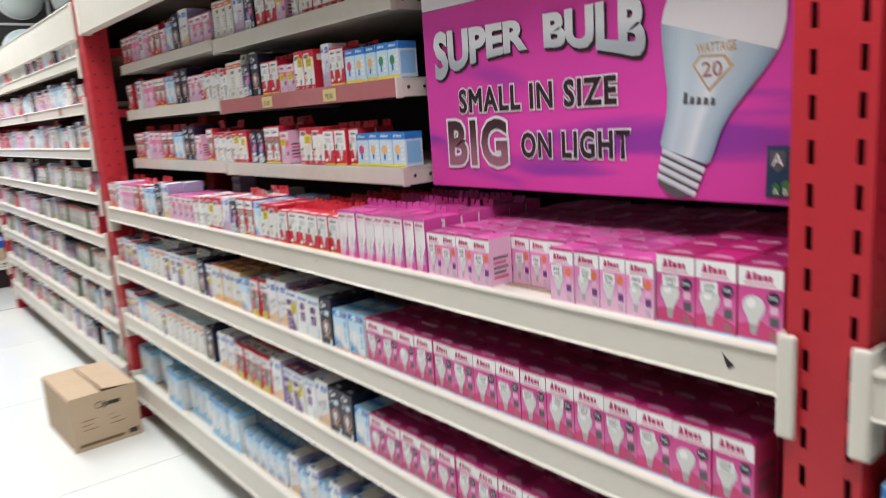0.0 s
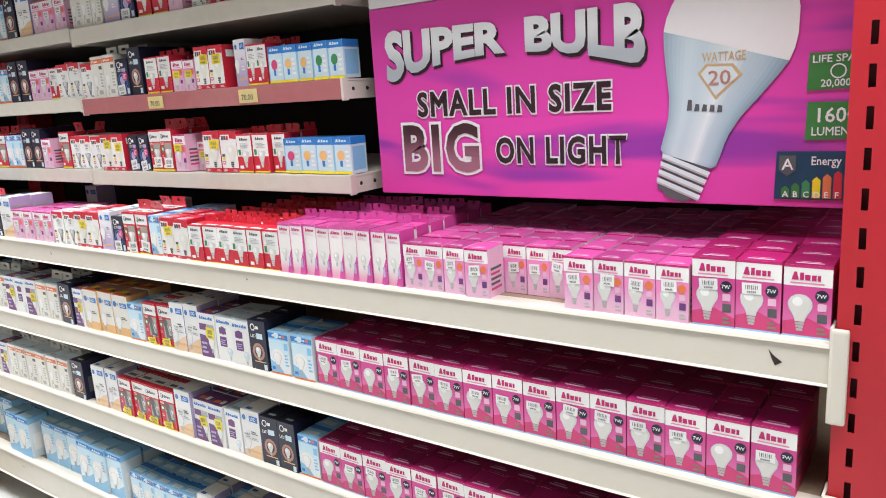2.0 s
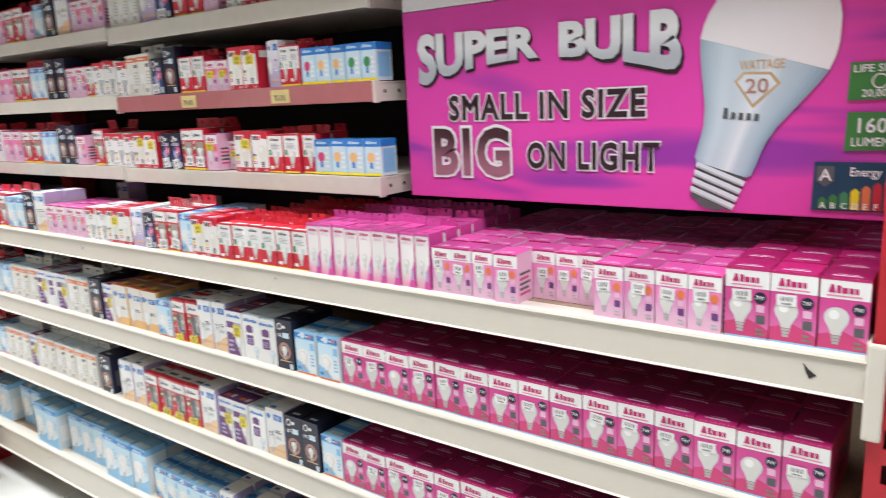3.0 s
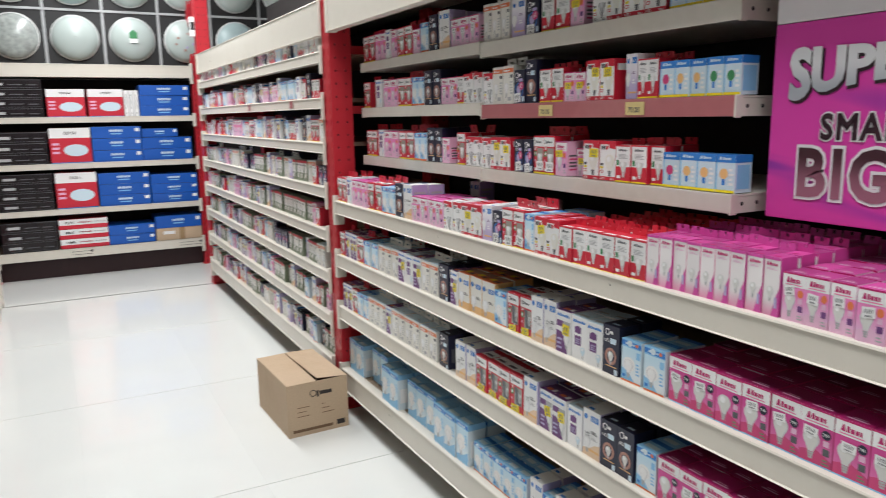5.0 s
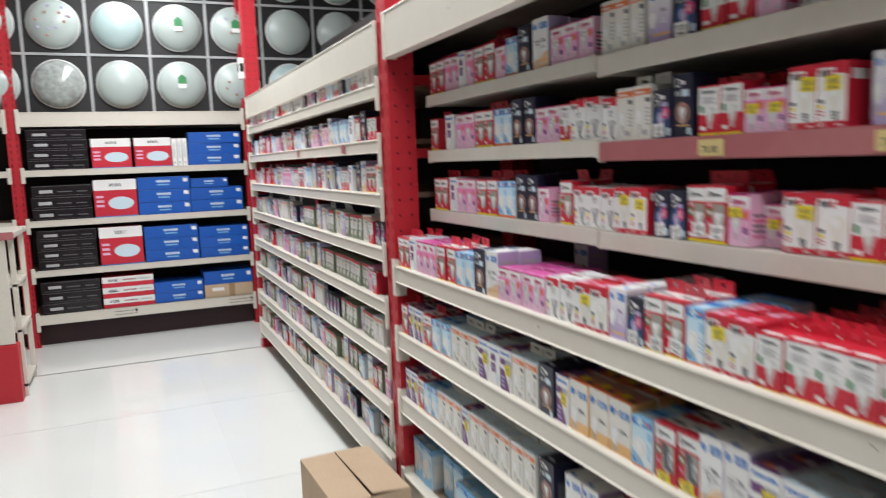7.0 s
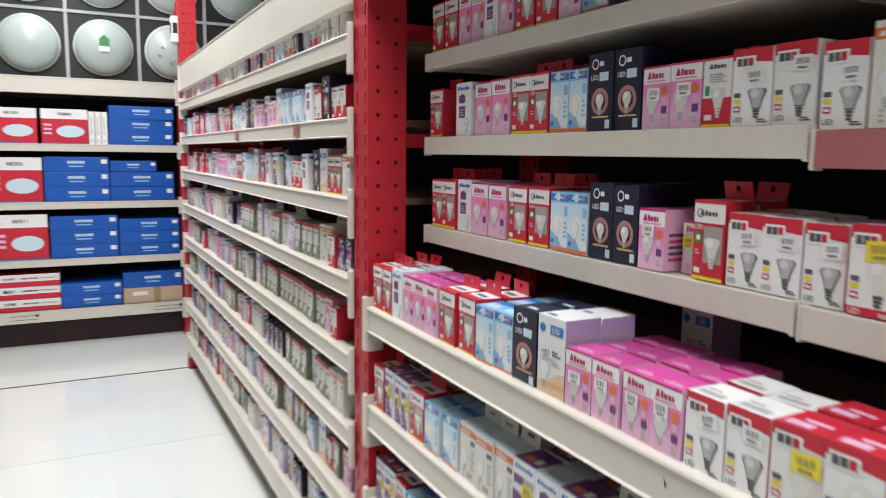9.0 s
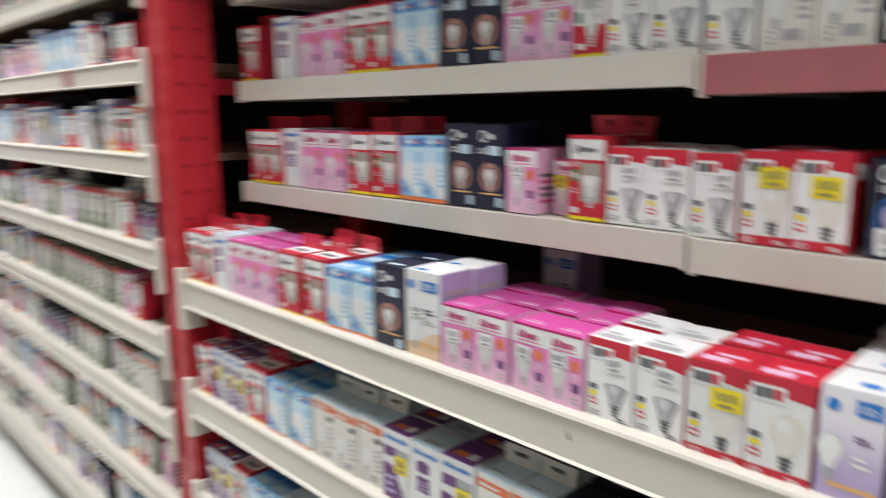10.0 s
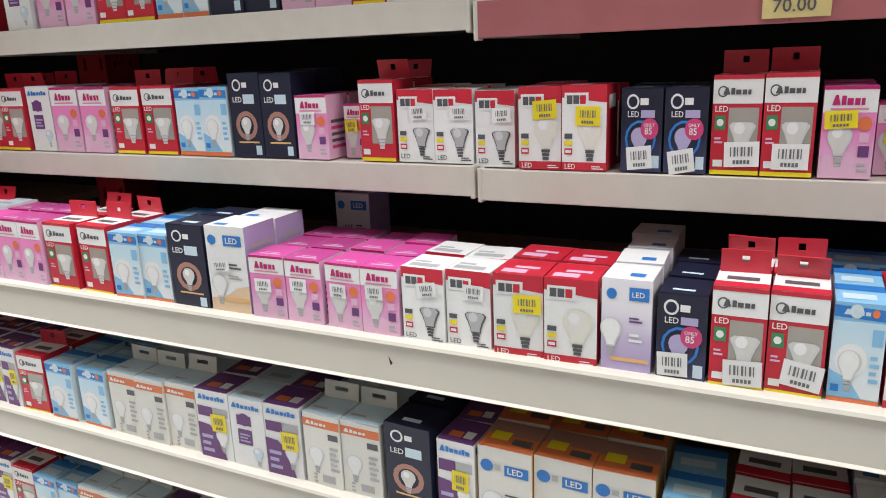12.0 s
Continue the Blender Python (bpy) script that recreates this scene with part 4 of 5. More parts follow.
row(XS, 1.567, ((2.302, 2.158, "osr osr osr"), (2.150, 2.005, "gel gesm"), (2.000, 1.872, "zigs zigs"), (1.868, 1.812, "pinky"), (1.785, 1.675, "ctx ctxr"), (1.670, 1.532, "ctxr ctxr"), (1.525, 1.33, "party party party party")), back=2)
bulb_box("gel", XB + 0.20, 2.10, 0.983, group="bulb boxes on the rack")
bulb_box("geo", XB + 0.255, 2.59, 0.983, group="bulb boxes on the rack")
for yy in (1.88, 1.83):
    bulb_box("omni", XB + 0.14, yy, 0.983, group="bulb boxes on the rack")
# neighbouring bay and the far bay
for z in (0.983, 0.743, 0.506, 0.210):
    row(XB, z, ((0.28, -0.5, "omni omni gel gel ged ged osr osr osr phil phil ctx ctx"),), back=1, group="bulb boxes in the next bay")
HIGH = ["pinkt pinkt", "zig zig", "zigs zigs", "zig", "omni", "omni omni", "ctx ctx", "osr", "ged", "gel", "phil", "philw", "gesm", "ctx", "geo", "pink pink", "ctxr", "ged ged"]
LOW = ["osr", "gesm gesm", "grn grn", "grn", "grn grn grn", "phil", "gel", "pinkt", "omni", "ged", "osr osr", "zigs", "geo"]
for z0, z1 in LEFT_LEVELS:
    y = LEFT1 - 0.02
    while y > LEFT0 + 0.10:
        kinds = rng.choice(HIGH if z1 > 1.1 else LOW)
        w = sum(KINDS[k][1] + 0.003 for k in kinds.split())
        if y - w < LEFT0 + 0.01:
            break
        row(XB, z1 - 0.002, ((y, y - w, kinds, rng.uniform(0, 0.02)),), back=1, group="bulb boxes in the far bay")
        y -= w + rng.choice((0.0, 0.004, 0.012, 0.03))



# ---- cardboard carton on the floor ----
def carton():
    x0, x1, y0, y1, h = 0.0, 0.295, 0.0, 0.53, 0.258
    ob = empty("cardboard_carton", pose(0.594, 3.180, 0, 0, 0, 2.0) @ Matrix.Diagonal((0.93, 0.82, 0.91, 1)))
    tagged(ob, "worn brown cardboard carton standing on white floor tiles", "carton")
    s = Shape()
    t = 0.004
    for dims in ((x0, x1, y0, y0 + t, 0, h), (x0, x1, y1 - t, y1, 0, h), (x0, x0 + t, y0 + t, y1 - t, 0, h), (x1 - t, x1, y0 + t, y1 - t, 0, h), (x0 + t, x1 - t, y0 + t, y1 - t, 0, t)):
        part("panel", Shape().box(*dims, CARD, 0.0015), ob)
    mid = (x0 + x1) / 2
    for a, b, lift, near in ((x0, mid - 0.006, 0.004, 0.001), (mid - 0.002, x1, 0.005, 0.013)):
        f = Shape()
        outer, inner = (a, b) if a == x0 else (b, a)
        f.face([(outer, y0, h), (inner, y0 + 0.002, h + near), (inner, y1 - 0.002, h + lift), (outer, y1, h)], CARD)
        f.face([(outer, y0, h - 0.004), (outer, y1, h - 0.004), (inner, y1 - 0.002, h + lift - 0.004), (inner, y0 + 0.002, h + near - 0.004)], CARD_IN)
        f.face([(inner, y0 + 0.002, h + near), (inner, y0 + 0.002, h + near - 0.004), (inner, y1 - 0.002, h + lift - 0.004), (inner, y1 - 0.002, h + lift)], CARD_IN)
        part("flap", f, ob)
    lo = Shape()
    lo.box(x0 + 0.01, x1 - 0.01, y0 + 0.01, y1 - 0.01, h - 0.02, h - 0.014, CARD_IN)
    part("inner_flap", lo, ob)
    # printing on the end that faces the walker
    g = Shape()
    yf = -0.0008
    g.box(0.142, 0.152, yf, 0, 0.180, 0.212, INK)
    g.box(0.156, 0.215, yf, 0, 0.188, 0.206, INK)
    for k in range(3):
        for a, b in ((0.045, 0.105 - 0.018 * (k % 2)), (0.165, 0.225 - 0.022 * (k % 3))):
            g.box(a, b, yf, 0, 0.095 + k * 0.022, 0.0985 + k * 0.022, CARD_IN)
    g.box(0.022, 0.215, yf, 0, 0.020, 0.034, CARD_IN)
    g.box(0.235, 0.275, yf, 0, 0.020, 0.044, INK)
    for k in range(16):
        a, b = k * math.pi / 8, (k + 1) * math.pi / 8
        g.face([(0.125 + q * math.cos(c), yf, 0.2 + q * math.sin(c)) for q, c in ((0.017, a), (0.017, b), (0.013, b), (0.013, a))], INK)
    part("printing", g, ob, "faded black printing")["kind"] = "stuff"
    return ob


carton()


# ---- the big promotional sign ----
SIGN = material("sign_magenta", (0.74, 0.055, 0.41), 0.35, grain=0.03, scale=4, bump=0.0)


def swirl(m, tone):
    """Soft slanting streaks of a second printed ink."""
    nt = m.node_tree
    bsdf = nt.nodes["Principled BSDF"]
    coord, turn, noise = nt.nodes.new("ShaderNodeTexCoord"), nt.nodes.new("ShaderNodeMapping"), nt.nodes.new("ShaderNodeTexNoise")
    turn.inputs["Rotation"].default_value = (math.radians(28), 0, 0)
    turn.inputs["Scale"].default_value = (1.0, 1.3, 8.0)
    turn.inputs["Location"].default_value = (0.0, 3.1, 0.7)
    noise.inputs["Scale"].default_value, noise.inputs["Detail"].default_value, noise.inputs["Distortion"].default_value = 1.5, 1.5, 0.9
    span, mix = nt.nodes.new("ShaderNodeMapRange"), nt.nodes.new("ShaderNodeMix")
    span.interpolation_type = "SMOOTHSTEP"
    span.inputs[1].default_value, span.inputs[2].default_value, span.inputs[4].default_value = 0.52, 0.72, 0.85
    mix.data_type = "RGBA"
    mix.inputs[7].default_value = (*tone, 1)
    nt.links.new(coord.outputs["Object"], turn.inputs[0])
    nt.links.new(turn.outputs[0], noise.inputs["Vector"])
    nt.links.new(noise.outputs["Fac"], span.inputs[0])
    nt.links.new(span.outputs[0], mix.inputs[0])
    nt.links.new(bsdf.inputs["Base Color"].links[0].from_socket, mix.inputs[6])
    nt.links.new(mix.outputs[2], bsdf.inputs["Base Color"])


swirl(SIGN, (0.24, 0.03, 0.36))
SIGNW = material("sign_white", (0.82, 0.80, 0.82), 0.4, grain=0.01)
SIGNK = material("sign_dark_letter", (0.035, 0.010, 0.02), 0.4, grain=0.3, scale=30, bump=0.0)
SIGNM = fade("sign_brown_letter", (0.34, 0.13, 0.19), (0.05, 0.012, 0.02), 0.055, 0.13, vary=0.0)
CHROME = fade("sign_silver", (0.42, 0.46, 0.50), (0.80, 0.82, 0.84), 0.245, 0.30, vary=0.0)
SILVER = material("sign_bulb_silver", (0.50, 0.62, 0.70), 0.3, grain=0.25, scale=8, bump=0.0)
SILVER2 = material("sign_bulb_light", (0.70, 0.77, 0.82), 0.3, grain=0.1, scale=8, bump=0.0)
GREENS = material("sign_green", (0.05, 0.22, 0.05), 0.4, grain=0.15, scale=20)
NAVYS = material("sign_navy", (0.01, 0.05, 0.11), 0.4, grain=0.1)
GOLD = material("sign_gold", (0.60, 0.41, 0.22), 0.4)
SX, SY0, SY1, SZ0, SZ1 = 1.075, 1.275, 0.392, 1.136, 1.507


def sign():
    """The panel is laid out in u (0 at its left edge) and v (0 at its foot), in metres."""
    W, H = SY0 - SY1, SZ1 - SZ0
    ob = empty("promotional_sign", pose(SX, SY0, SZ0))
    tagged(ob, "magenta light bulb advertising board with silver lettering", "sign")

    def poly(name, pts, mat, lift, label=""):
        s = Shape()
        s.face([(-lift, -u, v) for u, v in pts], mat)
        return part(name, s, ob, label)

    board = Shape()
    board.box(0, 0.012, -W, 0, 0, H, SIGN, 0.002)
    board.box(0.0005, 0.012, -W, 0, H + 0.001, H + 0.10, SIGNW, 0.002)
    part("board", board, ob)
    def islands(verts, faces):
        """Split a lettering mesh into its letters."""
        root = list(range(len(verts)))

        def find(a):
            while root[a] != a:
                root[a] = root[root[a]]
                a = root[a]
            return a
        for f in faces:
            for q in f[1:]:
                root[find(q)] = find(f[0])
        sets = {}
        for f in faces:
            sets.setdefault(find(f[0]), []).append(f)
        return sets.values()

    def letters(name, verts, faces, mat, place):
        for n, group in enumerate(islands(verts, faces)):
            s = Shape()
            k = s.slot(mat)
            used = sorted({q for f in group for q in f})
            at = {q: i for i, q in enumerate(used)}
            s.v = [(x - 0.0002 * (n % 3), y, z) for x, y, z in (place(*verts[q]) for q in used)]
            s.f, s.m = [tuple(at[q] for q in f) for f in group], [k] * len(group)
            part(name, s, ob)

    def text(name, words, u, v, height, mat, lift, width=None, band=None, bold=0.012, space=1.0):
        verts, faces = letter_mesh(words, bold, space)
        k = height / 0.72
        span = max(x for x, y in verts) * k
        sx = width / span if width else 1.0

        def place(x, y):
            a, b = u + x * k * sx, v + y * k
            if band:
                lo, hi = band(a)
                b = v + lo + (hi - lo) * y / 0.72
            return (-lift, -a, b)
        letters(name, verts, faces, mat, place)

    def outlined(name, words, u, v, height, width, mat, lift):
        base, _ = letter_mesh(words, 0.034, 1.15)
        vs, fs = letter_mesh(words, 0.080, 1.15)
        k = height / 0.72
        sx = width / (max(x for x, y in base) * k)
        letters("letter_outline", vs, fs, SIGNW, lambda x, y: (-lift, -(u + x * k * sx), v + y * k))
        text(name, words, u, v, height, mat, lift + 0.001, width, bold=0.034, space=1.15)

    def band(a):
        t = max(0.0, min(1.0, (a - 0.036) / 0.537))
        q = (2 * t - 1) ** 2
        return 0.267 - 0.039 * q, 0.320 + 0.004 * q
    for words, u, w in (("SUPER", 0.038, 0.276), ("BULB", 0.352, 0.221)):
        text("lettering", words, u + 0.004, -0.005, 0.08, SIGNK, 0.0018, w, band, 0.060)
        text("lettering", words, u, 0.0, 0.08, CHROME, 0.003, w, band, 0.048)
    outlined("lettering", "SMALL IN SIZE", 0.109, 0.157, 0.046, 0.405, SIGNK, 0.002)
    outlined("lettering", "BIG", 0.064, 0.051, 0.089, 0.184, SIGNM, 0.002)
    outlined("lettering", "ON LIGHT", 0.285, 0.066, 0.046, 0.255, SIGNK, 0.002)

    # the pictured bulb, leaning to the right
    ax, az, lean = 0.622, 0.010, 0.30
    prof = [(0.062, 0.040), (0.068, 0.046), (0.085, 0.047), (0.105, 0.0475), (0.12, 0.049), (0.15, 0.057), (0.19, 0.075), (0.22, 0.088), (0.245, 0.0965), (0.265, 0.098), (0.285, 0.096), (0.32, 0.086), (0.35, 0.070), (0.372, 0.05), (0.385, 0.02)]

    def bulb_pt(a, r):
        return (ax + a * math.sin(lean) + r * math.cos(lean), az + a * math.cos(lean) - r * math.sin(lean))

    def clip(p):
        return (p[0], min(p[1], H - 0.001))
    low = [q for q in prof if q[0] <= 0.246]
    high = [q for q in prof if q[0] >= 0.245]
    poly("bulb_picture", [clip(bulb_pt(a, r)) for a, r in high] + [clip(bulb_pt(a, -r)) for a, r in reversed(high)], SIGNW, 0.003)
    poly("bulb_picture", [bulb_pt(a, r) for a, r in low] + [bulb_pt(a, -r) for a, r in reversed(low)], SILVER, 0.003)
    stops = ((-1.0, (0.30, 0.40, 0.48)), (-0.82, (0.42, 0.53, 0.61)), (-0.55, (0.56, 0.66, 0.72)), (-0.3, (0.52, 0.62, 0.69)), (0.0, (0.62, 0.70, 0.75)), (0.2, (0.74, 0.79, 0.83)), (0.42, (0.50, 0.60, 0.67)), (0.75, (0.40, 0.51, 0.60)), (1.0, (0.22, 0.32, 0.42)))
    count = 26
    for k in range(count):
        r0, r1 = 2 * k / count - 1, 2 * (k + 1) / count - 1
        mid = (r0 + r1) / 2
        (pa, ca), (pb, cb) = next((p, q) for p, q in zip(stops, stops[1:]) if p[0] <= mid <= q[0])
        f = (mid - pa) / (pb - pa)
        shade = material("sign_bulb_print", [c + (d - c) * f for c, d in zip(ca, cb)], 0.3, grain=0.03, scale=12, bump=0.0)
        poly("bulb_picture", [bulb_pt(a, r * r0) for a, r in low] + [bulb_pt(a, r * r1) for a, r in reversed(low)], shade, 0.0036)
    for k in range(4):
        a0, tilt = 0.008 + k * 0.0135, 0.005
        ends = [bulb_pt(a0 + tilt, -0.036 - 0.001 * k), bulb_pt(a0 - tilt * 0.4, 0.036 + 0.001 * k), bulb_pt(a0 + 0.0095 - tilt * 0.4, 0.038 + 0.001 * k), bulb_pt(a0 + 0.0095 + tilt, -0.038 - 0.001 * k)]
        poly("screw_thread", ends, SILVER2, 0.0034)
        low_edge = [ends[0], ends[1], bulb_pt(a0 + 0.003 - tilt * 0.4, 0.037), bulb_pt(a0 + 0.003 + tilt, -0.037)]
        poly("screw_thread", low_edge, GREY, 0.0038)
    poly("screw_thread", [bulb_pt(0.004, 0.032), bulb_pt(0.066, 0.037), bulb_pt(0.066, -0.037), bulb_pt(0.004, -0.032)], DGREY, 0.0028)
    poly("bulb_tip", [bulb_pt(0.010, 0.030), bulb_pt(-0.004, 0.014), bulb_pt(-0.004, -0.014), bulb_pt(0.010, -0.030)], DGREY, 0.0032)
    text("lettering", "WATTAGE", 0.663, 0.222, 0.014, GOLD, 0.0045, 0.064)
    poly("badge", [(0.656, 0.205), (0.669, 0.219), (0.709, 0.217), (0.723, 0.200), (0.684, 0.164)], GOLD, 0.0042)
    poly("badge", [(0.661, 0.204), (0.671, 0.215), (0.707, 0.213), (0.717, 0.199), (0.684, 0.170)], SILVER2, 0.0048)
    text("lettering", "20", 0.672, 0.187, 0.022, COPPER, 0.0055, 0.034)
    for i in range(5):
        poly("brand_bar", [(0.640 + i * 0.0115, 0.149 - i * 0.001), (0.648 + i * 0.0115, 0.149 - i * 0.001), (0.648 + i * 0.0115, (0.159 if i else 0.165) - i * 0.001), (0.642 + i * 0.0115, (0.160 if i else 0.166) - i * 0.001)], DGREY, 0.0045)
    # badges at the right edge
    poly("green_badge", [(0.811, 0.171), (0.882, 0.173), (0.882, 0.223), (0.813, 0.224)], GREENS, 0.003)
    text("lettering", "LIFE SPAN", 0.817, 0.210, 0.0105, SIGNW, 0.004, 0.066)
    text("lettering", "20,000h", 0.829, 0.176, 0.0105, SIGNW, 0.004, 0.045)
    ring = Shape()
    for i in range(18):
        a, b = i * math.pi / 9, (i + 1) * math.pi / 9
        ring.face([(-0.004, -(0.851 + q * math.cos(c)), 0.197 + q * math.sin(c)) for q, c in ((0.0105, a), (0.0105, b), (0.0085, b), (0.0085, a))], SIGNW)
    part("badge_ring", ring, ob)
    poly("green_badge", [(0.811, 0.100), (0.882, 0.102), (0.882, 0.154), (0.813, 0.155)], GREENS, 0.003)
    text("lettering", "1600", 0.822, 0.126, 0.021, SIGNW, 0.004, 0.056)
    text("lettering", "LUMENS", 0.819, 0.107, 0.0125, SIGNW, 0.004, 0.057)
    poly("energy_badge", [(0.772, 0.012), (0.882, 0.013), (0.882, 0.084), (0.774, 0.084)], NAVYS, 0.003)
    poly("shield", [(0.778, 0.078), (0.801, 0.078), (0.801, 0.056), (0.7895, 0.047), (0.778, 0.056)], DGREY, 0.004)
    text("lettering", "A", 0.782, 0.057, 0.017, SIGNW, 0.005)
    text("lettering", "Energy", 0.821, 0.064, 0.013, SIGNW, 0.004, 0.040)
    tones = (GREENS, GREENS, GREEN, YELLOW, ORANGE, PRED, PRED)
    for i, tone in enumerate(tones):
        u = 0.782 + i * 0.014
        poly("energy_bar", [(u, 0.015), (u + 0.011, 0.015), (u + 0.011, 0.028 + i * 0.0045), (u + 0.0055, 0.033 + i * 0.0045), (u, 0.028 + i * 0.0045)], tone, 0.004)
        text("lettering", "ABCDEFG"[i], u + 0.0018, 0.016, 0.009, SIGNW, 0.005)
    # hangers to the header
    for u in (0.06, W - 0.06):
        hs = Shape()
        hs.box(0.002, 0.008, -u - 0.006, -u + 0.006, H + 0.08, 1.735 - SZ0, BLACK)
        part("hanger", hs, ob)
    return ob


sign()


# ---- far rack with cartons and the lamp display above ----
def far_upright(x):
    ob = empty("rack_upright", pose(x, FAR_Y + 0.008, 0, 0, 0, 90) @ pose(0, 0, 0))
    tagged(ob, "red perforated steel rack upright with slotted face", "rack upright", "rack uprights")
    ob.matrix_world = Matrix(((0, -1, 0, x + 0.08), (1, 0, 0, FAR_Y + 0.008), (0, 0, 1, 0), (0, 0, 0, 1)))
    part("post", post_shape(0.08, 0.09, 3.0), ob)
    part("foot_plate", Shape().box(-0.004, 0.098, -0.012, 0.092, 0, 0.006, RED, 0.002), ob)
    return ob


far_upright(-0.735)
far_upright(1.02)


def far_beam(z0, z1, xa, xb, marks=False):
    ob = empty("rack_beam", pose((xa + xb) / 2, FAR_Y, z0))
    tagged(ob, "cream painted steel rack beam with hooked end plates", "shelf beam", "far rack beams")
    half, h = (xb - xa) / 2, z1 - z0
    s = Shape()
    s.box(-half, half, 0, 0.034, 0, h, CREAM, 0.003)
    s.box(-half, half, -0.003, 0.036, h - 0.007, h, CREAM, 0.002)
    part("beam", s, ob)
    for e in (-1, 1):
        p = Shape()
        p.box(e * half - 0.014, e * half + 0.014, -0.006, 0.007, -0.05, h + 0.022, CREAM, 0.003)
        part("end_plate", p, ob)
    if marks:
        for x, w in ((-0.28, 0.17), (0.62, 0.2)):
            m = Shape()
            m.box(x, x + w, -0.0012, 0, h * 0.3, h * 0.34, INK)
            m.box(x, x + w * 0.9, -0.0012, 0, h * 0.62, h * 0.66, INK)
            m.box(x + w * 0.9, x + w, -0.0012, 0, h * 0.5, h * 0.75, INK)
            part("worn_label", m, ob, "worn taped label remains")
    return ob


FAR_LEVELS = ((1.715, 1.825), (1.335, 1.385), (0.945, 0.995), (0.555, 0.605), (0.175, 0.255))
for i, (z0, z1) in enumerate(FAR_LEVELS):
    far_beam(z0, z1, -0.65, 1.015, i == 4)
    far_beam(z0, z1, -2.6, -0.74)
    tagged(part("shelf_deck", Shape().box(-2.6, 1.1, FAR_Y + 0.037, FAR_Y + 0.55, z1 - 0.02, z1 - 0.003, DECK)), "brown chipboard shelf deck lying on rack beams", "shelf deck", "far shelf decks")
# near-black again: the dim depth of the far shelves is in the colour
tagged(part("back_panel", Shape().box(-2.6, 2.2, FAR_Y + 0.56, FAR_Y + 0.575, 0.0, 1.72, BACKSHADE)), "back panel closing the rack, coloured for its inner shade", "back panel", "rack back panels")
# added dark sheet in place of the shadow below the bottom beam
tagged(part("rack_foot_shade", Shape().box(-2.6, 1.1, FAR_Y + 0.10, FAR_Y + 0.115, 0.0, 0.175, material("under_rack_shade", (0.028, 0.008, 0.010), 0.6))), "dark sheet standing in for shade under the rack", "panel")

DARKBOX = ink("dark_maroon", (0.012, 0.007, 0.010), 0.24)
DEEPBLUE = ink("deep_blue", (0.006, 0.10, 0.48), 0.4)


def flat_carton(x, z, w, h, mat, kind, label, group, setback=0.0):
    ob = part("lamp_carton", Shape().box(0, w, 0, 0.33, 0, h, mat, 0.002))
    ob.matrix_world = pose(x, FAR_Y + 0.02 + setback, z, 0, 0, rng.uniform(-1, 1))
    tagged(ob, label, "carton", group)
    s = Shape()

    def q(u0, v0, u1, v1, m, lift=0.0012):
        s.face([(u0 * w, -lift, v0 * h), (u1 * w, -lift, v0 * h), (u1 * w, -lift, v1 * h), (u0 * w, -lift, v1 * h)], m)
    if kind == "dark":
        q(0.12, 0.35, 0.34, 0.62, GREY)
        q(0.42, 0.4, 0.66, 0.5, DGREY)
        q(0.75, 0.38, 0.92, 0.48, DGREY)
        q(0.0, 0.93, 1, 0.97, DGREY)
        q(0.05, 0.12, 0.95, 0.15, DGREY)
    elif kind == "blue":
        for i in range(6):
            q(0.36 + i * 0.045, 0.55, 0.395 + i * 0.045, 0.74, PALE)
        q(0.38, 0.32, 0.60, 0.42, SKY)
        q(0.88, 0.55, 0.97, 0.85, WHITE)
    elif kind == "red":
        q(0, 0.72, 1, 1, WHITE)
        for i in range(5):
            q(0.36 + i * 0.06, 0.82, 0.405 + i * 0.06, 0.9, INK)
        q(0, 0, 1, 0.035, BLUE)
        s.face([((0.62 + 0.3 * math.cos(a)) * w, -0.0014, (0.37 + 0.17 * math.sin(a)) * h) for a in [i * math.pi / 12 for i in range(24)]], PALE)
        for v in (0.28, 0.40, 0.52):
            q(0.05, v, 0.22, v + 0.06, LPINK)
    elif kind == "strip":
        q(0, 0.42, 1, 1, WHITE)
        q(0.12, 0.55, 0.3, 0.78, INK)
        q(0.4, 0.6, 0.66, 0.74, PRED)
        q(0.7, 0.62, 0.95, 0.72, GREY)
    elif kind == "brown":
        q(0.15, 0.5, 0.4, 0.75, WHITE)
        q(0.5, 0, 0.62, 1, TAPE)
    elif kind == "white":
        q(0.3, 0.1, 0.6, 0.16, GREY)
        q(0.35, 0.3, 0.55, 0.85, GREY, 0.0011)
    if s.f:
        part("printing", s, ob)["kind"] = "stuff"
    return ob


DL, BL, RL = "dark maroon ceiling lamp carton in a stack", "blue lamp carton in a stack", "red and white lamp carton with lamp picture"
for z, n in ((1.385, 4), (0.995, 3), (0.605, 4), (0.255, 3)):
    hh = (0.31 if n == 4 else 0.27) / n if z > 0.3 else 0.085
    for i in range(n):
        flat_carton(-0.61 + rng.uniform(-0.008, 0.008), z - 0.003 + i * (hh + 0.001), 0.42, hh, DARKBOX, "dark", DL, "dark lamp cartons")
flat_carton(-0.165, 1.382, 0.29, 0.235, PRED, "red", RL, "red lamp cartons")
flat_carton(0.15, 1.382, 0.28, 0.235, PRED, "red", RL, "red lamp cartons")
for i in range(3):
    flat_carton(0.436 + i * 0.04, 1.382, 0.036, 0.225, WHITE, "white", "slim white lamp carton standing on edge", "white lamp cartons")
flat_carton(-0.175, 0.992, 0.315, 0.30, PRED, "red", RL, "red lamp cartons")
